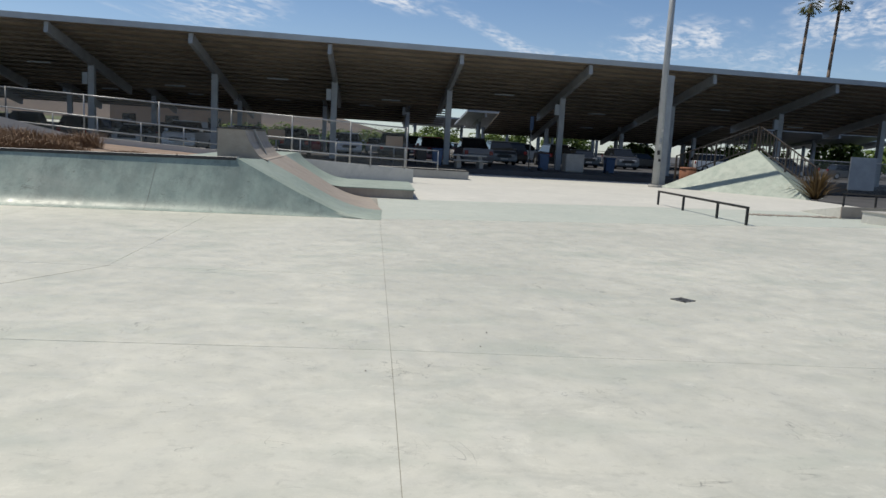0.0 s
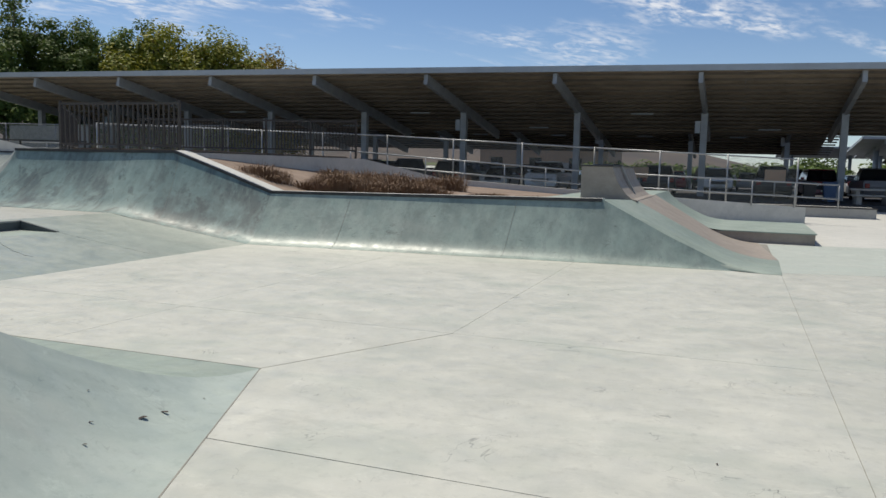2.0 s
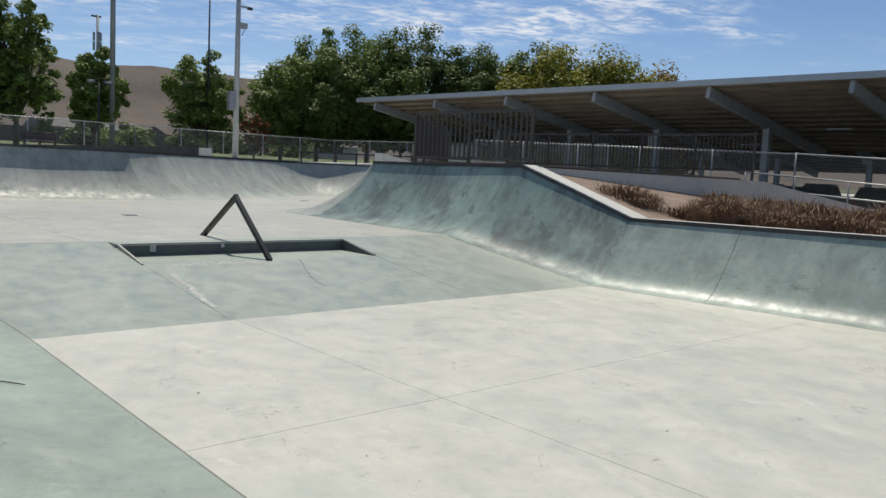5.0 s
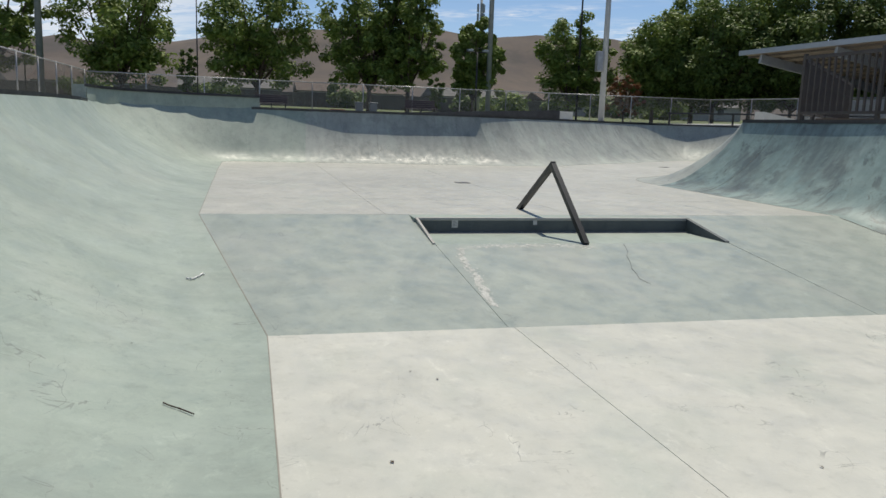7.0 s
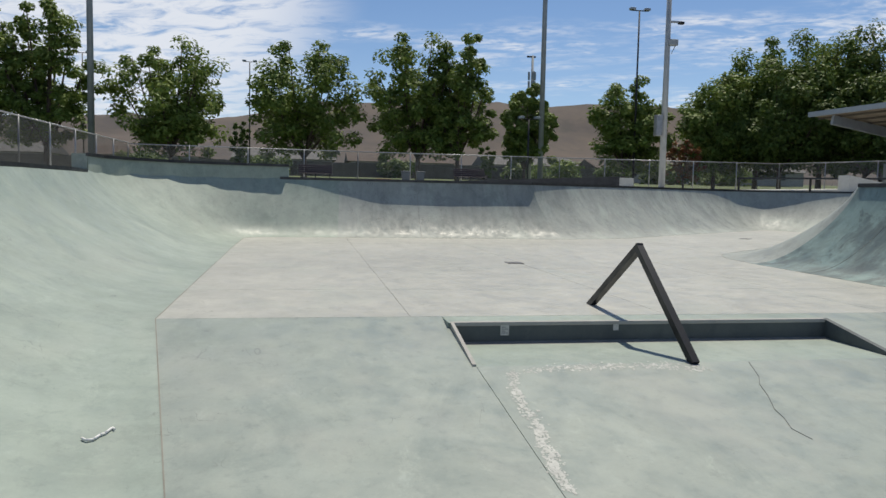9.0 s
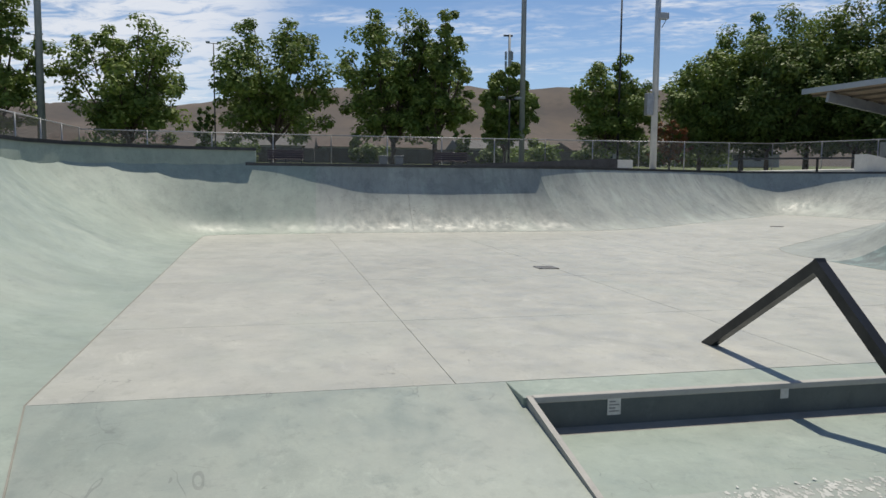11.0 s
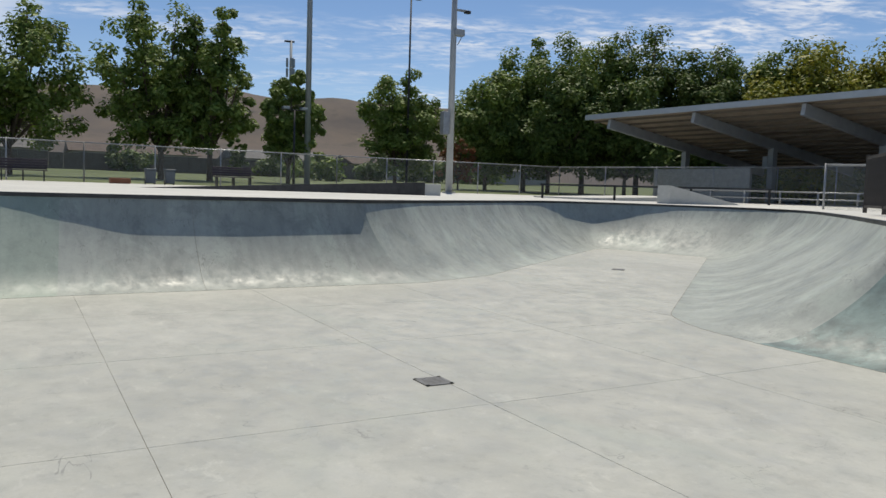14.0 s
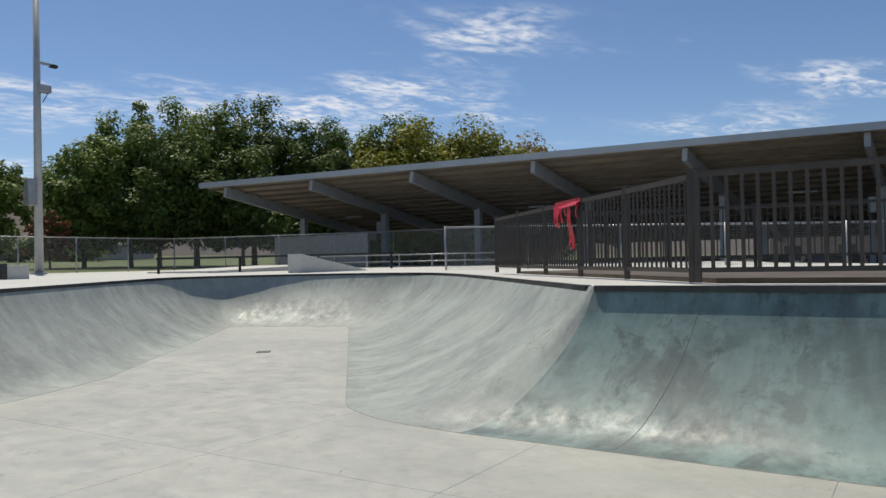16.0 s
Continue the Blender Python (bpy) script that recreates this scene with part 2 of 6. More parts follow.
M_soil = plain("dark_dry_soil", (0.115, 0.09, 0.072, 1), 0.95, 0, 0.4, 1.2, 0.6)
M_drygrass = plain("dry_grass", (0.26, 0.165, 0.098, 1), 0.9, 0, 0.45, 1.5)
M_asphalt = plain("asphalt", (0.062, 0.062, 0.065, 1), 0.9, 0, 0.3, 0.5, 0.3)
M_grass = plain("mown_grass", (0.105, 0.135, 0.035, 1), 0.9, 0, 0.35, 0.15, 0.5)
M_bark = plain("bark", (0.13, 0.095, 0.07, 1), 0.9, 0, 0.4, 5, 0.5)
M_red = plain("red_tape", (0.62, 0.025, 0.05, 1), 0.4, 0, 0.2, 8)
M_siding = plain("grey_house_siding", (0.34, 0.34, 0.33, 1), 0.8, 0, 0.2, 1)
M_plastic = plain("white_plastic", (0.8, 0.8, 0.78, 1), 0.45, 0, 0.1, 20)
M_faint = plain("faded_print", (0.26, 0.25, 0.25, 1), 0.7, 0, 0.4, 60)
M_paper = plain("worn_paper", (0.62, 0.60, 0.56, 1), 0.7, 0, 0.25, 30)
M_twig = plain("dry_twig", (0.07, 0.05, 0.04, 1), 0.9)
M_black = plain("black_plastic", (0.02, 0.02, 0.022, 1), 0.5)
M_bluebin = plain("blue_plastic", (0.025, 0.07, 0.16, 1), 0.5)
M_greybin = plain("grey_plastic", (0.09, 0.11, 0.13, 1), 0.5)
M_stucco = plain("tan_stucco", (0.48, 0.33, 0.22, 1), 0.9, 0, 0.15, 2, 0.2)
M_roof = plain("brown_roof", (0.10, 0.07, 0.055, 1), 0.9, 0, 0.3, 2, 0.3)
M_greyroof = plain("grey_shingle_roof", (0.15, 0.145, 0.14, 1), 0.9, 0, 0.3, 2, 0.3)
M_white = plain("white_paint", (0.72, 0.72, 0.70, 1), 0.6, 0, 0.12, 2)
M_lime = plain("lime_deposit", (0.60, 0.605, 0.565, 1), 0.9, 0, 0.3, 12)
M_woodfence = plain("grey_weathered_boards", (0.13, 0.115, 0.10, 1), 0.9, 0, 0.3, 1)
M_board = plain("bench_board", (0.05, 0.035, 0.045, 1), 0.55, 0, 0.3, 4)
M_terra = plain("terracotta", (0.24, 0.10, 0.055, 1), 0.85, 0, 0.3, 4)
M_bark2 = plain("palm_trunk", (0.19, 0.14, 0.105, 1), 0.9, 0, 0.4, 2, 0.4)


def leaf_mat(name, a, b, c):
    m = Mat(name, 0.6, 0.0, 0.25)
    r = m.n.new("ShaderNodeNewGeometry").outputs["Random Per Island"]
    col = m.mix(m.span(r, 0, 0.6), a, b)
    col = m.mix(m.span(r, 0.72, 1.0), col, c)
    col = m.mix(m.span(m.noise(0.5, 3), 0.35, 0.7, 0, 0.6), col, a)
    m.colour(col)
    tr = m.n.new("ShaderNodeBsdfTranslucent")
    m.l.new(col, tr.inputs["Color"])
    mx = m.n.new("ShaderNodeMixShader")
    mx.inputs[0].default_value = 0.24
    m.l.new(m.b.outputs[0], mx.inputs[1])
    m.l.new(tr.outputs[0], mx.inputs[2])
    m.l.new(mx.outputs[0], m.n["Material Output"].inputs["Surface"])
    return m.m


M_leaf = leaf_mat("sycamore_leaf", (0.108, 0.169, 0.036, 1), (0.205, 0.277, 0.060, 1), (0.313, 0.361, 0.108, 1))
M_leafdark = leaf_mat("dark_leaf", (0.070, 0.116, 0.026, 1), (0.128, 0.186, 0.041, 1), (0.186, 0.232, 0.064, 1))
M_leafyellow = leaf_mat("yellow_green_leaf", (0.16, 0.19, 0.028, 1), (0.27, 0.275, 0.036, 1), (0.37, 0.31, 0.045, 1))
M_leafamber = leaf_mat("amber_leaf", (0.243, 0.183, 0.024, 1), (0.329, 0.219, 0.031, 1), (0.243, 0.231, 0.037, 1))
M_leafred = leaf_mat("reddish_leaf", (0.28, 0.10, 0.05, 1), (0.22, 0.12, 0.05, 1), (0.12, 0.12, 0.04, 1))
M_flax = leaf_mat("flax_leaf", (0.085, 0.06, 0.028, 1), (0.16, 0.105, 0.045, 1), (0.07, 0.075, 0.03, 1))
M_palm = leaf_mat("palm_leaf", (0.06, 0.07, 0.02, 1), (0.10, 0.11, 0.035, 1), (0.20, 0.16, 0.07, 1))


def mesh_wire(name, cell=0.07, wire=0.10, veil=(0.22, 0.23, 0.22, 1)):
    """Diamond wire netting: see-through between crossing wires."""
    m = Mat(name, 0.5, 0.5)
    m.colour(veil)
    sepx = m.n.new("ShaderNodeSeparateXYZ")
    m.l.new(m.co, sepx.inputs[0])

    def math(op, a, b):
        x = m.n.new("ShaderNodeMath"); x.operation = op
        for k, v in ((0, a), (1, b)):
            if isinstance(v, (int, float)):
                x.inputs[k].default_value = v
            else:
                m.l.new(v, x.inputs[k])
        return x.outputs[0]
    lines = []
    for sign in ("ADD", "SUBTRACT"):
        u = math(sign, sepx.outputs["X"], sepx.outputs["Z"])
        f = math("FRACT", math("DIVIDE", u, cell), 0)
        lines.append(math("LESS_THAN", f, wire))
    fac = math("MAXIMUM", lines[0], lines[1])
    tr = m.n.new("ShaderNodeBsdfTransparent")
    mx = m.n.new("ShaderNodeMixShader")
    m.l.new(fac, mx.inputs[0])
    m.l.new(tr.outputs[0], mx.inputs[1])
    m.l.new(m.b.outputs[0], mx.inputs[2])
    m.l.new(mx.outputs[0], m.n["Material Output"].inputs["Surface"])
    return m.m


M_wire = mesh_wire("chain_link")
M_wiredark = mesh_wire("screened_chain_link", 0.06, 0.26, (0.10, 0.10, 0.095, 1))

# ---- building helpers ----


def part(name, bm, material, parent=None, label=""):
    me = bpy.data.meshes.new(name)
    bm.normal_update()
    bm.to_mesh(me)
    bm.free()
    me.materials.append(material)
    ob = new(name, me)
    ob.parent = parent
    return tagged(ob, label)


def shared(name, me, parent, m):
    """A further piece on an existing mesh."""
    ob = new(name, me)
    ob.parent = parent
    ob.matrix_basis = m
    return ob


def thing(name, label, category, group="", kind="", at=(0, 0, 0), turn=0):
    ob = new(name)
    ob.empty_display_size = 0.2
    ob.matrix_world = pose(*at, 0, 0, turn)
    return tagged(ob, label, category, group, kind)


def box(bm, lo, hi, bevel=0.0, m=None):
    """An axis-aligned block, bevelled, in bm."""
    r = bmesh.ops.create_cube(bm, size=1)
    vs = r["verts"]
    c = (Vector(lo) + Vector(hi)) / 2
    s = Vector(hi) - Vector(lo)
    for v in vs:
        v.co = Vector((v.co.x * s.x, v.co.y * s.y, v.co.z * s.z)) + c
    if bevel:
        es = list({e for v in vs for e in v.link_edges})
        out = bmesh.ops.bevel(bm, geom=es, offset=bevel, segments=2, profile=0.5, affect="EDGES")
        vs = list({v for f in out["faces"] for v in f.verts} | {v for v in vs if v.is_valid})
    if m is not None:
        for v in vs:
            v.co = m @ v.co
    return bm


def block(lo, hi, bevel=0.0, m=None):
    return box(bmesh.new(), lo, hi, bevel, m)


def tube(bm, a, b, r, r2=None, sides=8, caps=True):
    """A round bar from a to b."""
    a, b = Vector(a), Vector(b)
    q = (b - a).to_track_quat("Z", "Y").to_matrix()
    rings = []
    for p, rad in ((a, r), (b, r if r2 is None else r2)):
        rings.append([bm.verts.new(p + q @ Vector((math.cos(k * math.tau / sides) * rad, math.sin(k * math.tau / sides) * rad, 0))) for k in range(sides)])
    for k in range(sides):
        f = bm.faces.new((rings[0][k], rings[0][(k + 1) % sides], rings[1][(k + 1) % sides], rings[1][k]))
        f.smooth = True
    if caps:
        bm.faces.new(rings[0][::-1])
        bm.faces.new(rings[1])
    return bm


def bar(a, b, r, r2=None, sides=8):
    return tube(bmesh.new(), a, b, r, r2, sides)


def sqbar(bm, a, b, w, d):
    """A square bar from a to b, w wide, d deep."""
    a, b = Vector(a), Vector(b)
    up = Vector((0, 0, 1))
    axis = (b - a).normalized()
    side = axis.cross(up)
    side = side.normalized() if side.length > 1e-4 else Vector((1, 0, 0))
    nrm = side.cross(axis).normalized()
    ring = lambda p: [bm.verts.new(p + side * sx * w / 2 + nrm * sy * d / 2) for sx, sy in ((-1, -1), (1, -1), (1, 1), (-1, 1))]
    r0, r1 = ring(a), ring(b)
    for k in range(4):
        bm.faces.new((r0[k], r0[(k + 1) % 4], r1[(k + 1) % 4], r1[k]))
    bm.faces.new(r0[::-1]); bm.faces.new(r1)
    return bm


def prism(pts, z0, z1):
    """An upright prism over a plan outline; z1 may be one height or one for each corner."""
    bm = bmesh.new()
    tops = z1 if isinstance(z1, (list, tuple)) else [z1] * len(pts)
    lo = [bm.verts.new((x, y, z0)) for x, y in pts]
    hi = [bm.verts.new((x, y, z)) for (x, y), z in zip(pts, tops)]
    n = len(pts)
    bm.faces.new(hi); bm.faces.new(lo[::-1])
    for k in range(n):
        bm.faces.new((lo[k], lo[(k + 1) % n], hi[(k + 1) % n], hi[k]))
    bmesh.ops.recalc_face_normals(bm, faces=bm.faces[:])
    return bm


def shrink(pts, d):
    """A convex outline drawn in by d."""
    n = len(pts)
    area = sum(pts[k][0] * pts[(k + 1) % n][1] - pts[(k + 1) % n][0] * pts[k][1] for k in range(n))
    s = 1 if area > 0 else -1
    lines = []
    for k in range(n):
        a, b = Vector(pts[k]), Vector(pts[(k + 1) % n])
        t = (b - a).normalized()
        nrm = Vector((-t.y, t.x)) * s
        lines.append((a + nrm * d, t))
    out = []
    for k in range(n):
        (p, t), (q, u) = lines[k - 1], lines[k]
        den = t.x * u.y - t.y * u.x
        if abs(den) < 1e-6:
            out.append((q.x, q.y)); continue
        w = q - p
        s2 = (w.x * u.y - w.y * u.x) / den
        out.append(((p + t * s2).x, (p + t * s2).y))
    return out


def smooth_rows(rows, n, round_top=False):
    """Rows resampled to n steps between neighbours: foot line and curvature glide, the coping runs straight."""
    out = []
    last = len(rows) - 1
    for i in range(last):
        p0, p1, p2, p3 = rows[max(0, i - 1)], rows[i], rows[i + 1], rows[min(last, i + 2)]
        span = [max(0.05, math.dist(a[:3], b[:3])) for a, b in ((p0, p1), (p1, p2), (p2, p3))]
        long = span[1] > 1.6
        for k in range(n):
            u = k / n
            row = []
            for q in range(7):
                if long or (3 <= q <= 5 and not round_top):
                    row.append(p1[q] + (p2[q] - p1[q]) * u)
                    continue
                d1, d2 = (p2[q] - p0[q]) / (span[0] + span[1]) * span[1], (p3[q] - p1[q]) / (span[1] + span[2]) * span[1]
                if i == 0:
                    d1 = p2[q] - p1[q]
                if i == last - 1:
                    d2 = p2[q] - p1[q]
                row.append((2 * u ** 3 - 3 * u * u + 1) * p1[q] + (u ** 3 - 2 * u * u + u) * d1 * 0.8 + (3 * u * u - 2 * u ** 3) * p2[q] + (u ** 3 - u * u) * d2 * 0.8)
            if min(p1[6], p2[6]) >= 0:
                row[6] = max(0.0, row[6])
            out.append(row)
    out.append(list(rows[-1]))
    return out


def curve01(s, c):
    """Height along a ramp face: c from 0 (bank eased at its foot) to 1 (round); below 0 a straight bank eased over its first -c."""
    if c < 0:
        k = 1 / (1 + c / 2)
        return k * s * s / (-2 * c) if s < -c else k * (s + c / 2)
    arc = (1 - math.sqrt(max(0, 1 - (0.97 * s) ** 2))) / (1 - math.sqrt(1 - 0.97 ** 2))
    return (1 - c) * curve01(s, -0.4) + c * arc


def loft(rows, steps=14, along=4):
    """A ramp face between a foot line and a coping line; rows of foot xyz, coping xyz, curvature."""
    bm = bmesh.new()
    grid, dist, prev = [], [], None
    for bx, by, bz, cx, cy, cz, c in smooth_rows(rows, along):
        line = []
        for k in range(steps + 1):
            s = k / steps
            line.append(bm.verts.new((bx + (cx - bx) * s, by + (cy - by) * s, bz + (cz - bz) * curve01(s, c))))
        here = Vector((bx + cx, by + cy, 0)) / 2
        dist.append(dist[-1] + (here - prev).length if prev is not None else 0.0)
        prev = here
        grid.append(line)
    uv = bm.loops.layers.uv.new("along")
    for g, (a, b) in enumerate(zip(grid, grid[1:])):
        for k in range(steps):
            f = bm.faces.new((a[k], a[k + 1], b[k + 1], b[k]))
            f.smooth = True
            for lp, (du, dv) in zip(f.loops, ((0, 0), (0, 1), (1, 1), (1, 0))):
                lp[uv].uv = (dist[g + du], 1.9 * (k + dv) / steps)
    bmesh.ops.remove_doubles(bm, verts=bm.verts[:], dist=0.0005)
    bmesh.ops.recalc_face_normals(bm, faces=bm.faces[:])
    if sum(f.normal.z * f.calc_area() for f in bm.faces) < 0:
        bmesh.ops.reverse_faces(bm, faces=bm.faces[:])
    return bm

# ---- large structure: ground, floors, ramps ----
ground = part("ground", block((-900, -900, -0.6), (900, 900, -0.12)), M_asphalt)
tagged(ground, "dark asphalt ground around the skatepark", "ground", kind="structure")

floor = part("floor", block((-10.5, -14, -0.11), (24, 47, -0.0035)), M_joint)
tagged(floor, "pale trowelled concrete skatepark floor with narrow joints", "floor", kind="structure")
slabs = [
    [(-10, 7.10), (-3.13, 7.08), (-3.13, 10.45), (-10, 10.45)],
    [(-10, 10.45), (-3.13, 10.45), (-3.13, 17.6), (-10, 17.6)],
    [(-3.13, 10.45), (0.12, 10.45), (0.12, 17.6), (-3.13, 17.6)],
    [(-3.13, 7.08), (3.40, 7.04), (3.449, 10.45), (-3.13, 10.45)],
    [(0.12, 10.45), (3.449, 10.45), (3.55, 17.4), (0.12, 17.6)],
    [(-10, -6), (3.2, -6), (3.40, 7.04), (-10, 7.10)],
    [(3.2, -6), (18, -6), (18, 6.45), (3.40, 7.04)],
    [(3.40, 7.04), (18, 6.45), (18, 21.2), (3.55, 17.4)],
    [(-12, -14), (24, -14), (24, -6), (-12, -6)],
    [(18, -6), (24, -6), (24, 22.8), (18, 21.2)],
]
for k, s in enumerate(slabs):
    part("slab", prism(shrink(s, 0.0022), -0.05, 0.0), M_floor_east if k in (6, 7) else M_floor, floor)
part("slab", prism(shrink([(3.55, 17.4), (24, 22.8), (24, 27.6), (3.6, 23.0)], 0.0022), -0.05, 0.0), M_palegreen, floor, "green-tinted concrete slab")
part("slab", prism(shrink([(3.6, 23.0), (24, 27.6), (24, 46), (-4, 46), (-4, 23.0)], 0.0022), -0.05, 0.0), M_deck, floor)
# diagonal control joint from the hip corner
j = bmesh.new()
sqbar(j, (-0.84, 8.53, 0.0), (0.12, 10.45, 0.0), 0.012, 0.0022)
part("joint", j, M_joint, floor)

upper = part("upper_floor", prism([(-9.84, 6.2), (-9.84, 17.6), (-14, 18), (-24, 28), (-30, 26), (-23, 17), (-22, 6.2)], 0.2, 0.4765), M_joint)
tagged(upper, "pale concrete upper skating floor with square joints", "floor", kind="structure")
UX, UY = [-9.84, -11.70, -14.10, -16.53, -18.97, -21.6], [6.6, 10.0, 12.43, 14.80, 17.0]
for a, b in zip(UX, UX[1:]):
    for c, d in zip(UY, UY[1:]):
        part("slab", prism(shrink([(b, c), (a, c), (a, d), (b, d)], 0.0022), 0.40, 0.48), M_upper, upper)
part("slab", prism(shrink([(-15.4, 17.0), (-23.2, 26.4), (-28.4, 25.2), (-21.6, 17.0)], 0.0022), 0.40, 0.48), M_upper, upper)

bank = thing("bank", "sloping green concrete bank with a recessed ledge", "bank", kind="structure")


def bank_z(x):
    return 0.48 * min(1, max(0, (-6.38 - x) / 3.46))


def bank_slab(name, pts, label=""):
    pts = shrink(pts, 0.0022)
    bm = bmesh.new()
    n = 10
    # a four-cornered slab: foot a-b, head d-c, eased into the floor at the foot
    a, b, c, d = [Vector((x, y)) for x, y in pts]
    rows = []
    for k in range(n + 1):
        u = k / n
        l, r = a.lerp(d, u), b.lerp(c, u)
        z = lambda p: bank_z(p.x) - 0.005 * math.sin(math.pi * min(1, max(0, (-6.38 - p.x) / 3.46)))
        rows.append((bm.verts.new((l.x, l.y, z(l))), bm.verts.new((r.x, r.y, z(r)))))
    for (p, q), (r, s) in zip(rows, rows[1:]):
        bm.faces.new((p, q, s, r))
    bmesh.ops.recalc_face_normals(bm, faces=bm.faces[:])
    if bm.faces[:][0].normal.z < 0:
        bmesh.ops.reverse_faces(bm, faces=bm.faces[:])
    ex = bmesh.ops.extrude_face_region(bm, geom=bm.faces[:])
    for v in ex["geom"]:
        if isinstance(v, bmesh.types.BMVert):
            v.co.z -= 0.06
    bmesh.ops.recalc_face_normals(bm, faces=bm.faces[:])
    return part(name, bm, M_bank, bank, label)


NX0, NX1, NY0, NY1, NZ = -8.63, -9.50, 10.33, 13.85, 0.315
bank_slab("slab", [(-6.38, 8.50), (-6.38, 10.40), (-9.84, 10.292), (-9.84, 7.85)])
bank_slab("slab", [(-6.38, 10.40), (-6.38, 13.95), (NX0, 13.88), (NX0, NY0)])
bank_slab("slab", [(-6.38, 13.95), (-6.38, 17.2), (-9.84, 17.4), (-9.84, 13.85)])
part("base", prism([(-6.6, 7.2), (-6.6, 17.4), (-9.84, 17.4), (-9.84, 7.0)], -0.1, [-0.06, -0.06, 0.36, 0.36]), M_joint, bank)
part("ledge_floor", block((NX1, NY0, 0.25), (NX0, NY1, NZ - 0.01)), M_green, bank)
# back face of the recess in a much darker concrete than its floor
part("ledge_wall", block((NX1 - 0.02, NY0, 0.3), (NX1, NY1, 0.478)), M_edge, bank, "dark ledge face")
part("ledge_top", block((-9.835, NY0 - 0.05, 0.40), (NX1 - 0.02, NY1 + 0.02, 0.481), 0.006), M_green, bank)
part("ledge_edge", block((NX1 - 0.05, NY0, 0.45), (NX1 + 0.004, NY1, 0.485), 0.008), M_kerb, bank)
for y, s in ((NY0, 1), (NY1, -1)):
    lo, hi = (y - 0.03, y) if s > 0 else (y, y + 0.05)
    bm = prism([(NX0, lo), (NX0, hi), (NX1 - 0.04, hi), (NX1 - 0.04, lo)], 0.2, [bank_z(NX0) + 0.01, bank_z(NX0) + 0.01, 0.484, 0.484])
    part("ledge_side", bm, M_kerb if s > 0 else M_edge, bank)

Z1, Z2 = 1.84, 2.14
right_rows = [
    (2.86, 17.20, 0, 2.90, 17.24, 0.0, 0.15),
    (1.7, 17.13, 0, 1.72, 17.52, 0.50, 0.15),
    (0.3, 17.02, 0, 0.45, 17.80, 1.12, 0.15),
    (-2.8, 16.75, 0, -2.75, 17.65, 1.08, 0.15),
    (-6.4, 16.4, 0, -6.5, 17.50, 1.04, 0.2),
]
corner_rows = [
    (-6.4, 16.4, 0, -6.5, 17.50, 1.04, 0.2),
    (-7.6, 16.4, 0.164, -7.85, 17.58, 1.47, 0.3),
    (-8.8, 16.38, 0.331, -9.15, 17.68, 1.86, 0.38),
    (-9.9, 16.4, 0.48, -9.9, 17.70, 1.85, 0.48),
    (-11.6, 16.42, 0.48, -11.6, 17.72, Z1, 0.6),
    (-15.0, 16.5, 0.48, -14.05, 17.77, Z1, 0.6),
]
pocket_rows = [
    (-15.0, 16.5, 0.48, -14.05, 17.77, Z1, 0.6),
    (-16.0, 16.65, 0.48, -14.12, 17.82, Z1, 0.5),
    (-16.7, 16.98, 0.48, -14.4, 18.1, Z1, 0.55),
    (-17.0, 17.25, 0.48, -14.7, 18.48, Z1, 0.6),
    (-20.4, 21.4, 0.48, -17.9, 22.4, Z1, 0.6),
    (-22.4, 23.83, 0.48, -19.9, 24.7, Z1, 0.6),
    (-23.4, 25.05, 0.48, -21.2, 26.0, Z1, 0.6),
    (-23.9, 25.58, 0.48, -22.4, 26.9, Z1, 0.55),
    (-24.3, 25.58, 0.48, -23.8, 27.3, Z1, 0.5),
    (-25.0, 25.38, 0.48, -25.2, 27.25, Z1, 0.5),
    (-25.8, 25.14, 0.48, -26.6, 26.9, Z1, 0.55),
    (-26.6, 24.9, 0.48, -27.7, 26.2, Z1, 0.7),
    (-26.95, 24.6, 0.48, -28.5, 25.3, Z1, 0.85),
    (-26.8, 24.15, 0.48, -28.7, 24.2, Z1, 0.85),
    (-26.1, 23.2, 0.48, -28.2, 23.0, Z1, 0.7),
    (-24.3, 20.8, 0.48, -26.4, 20.6, Z1, 0.5),
    (-21.6, 17.2, 0.48, -23.2, 16.4, Z1, 0.5),
    (-20.9, 15.4, 0.48, -22.2, 14.8, Z1, 0.62),
]
back_rows = [
    (-20.9, 15.4, 0.48, -22.2, 14.8, Z1, 0.62),
    (-20.88, 12.6, 0.48, -22.14, 12.6, Z1, 0.62),
    (-20.85, 11.0, 0.48, -22.1, 11.0, Z1, 0.58),
    (-20.82, 9.8, 0.48, -22.08, 9.9, Z1, 0.36),
]
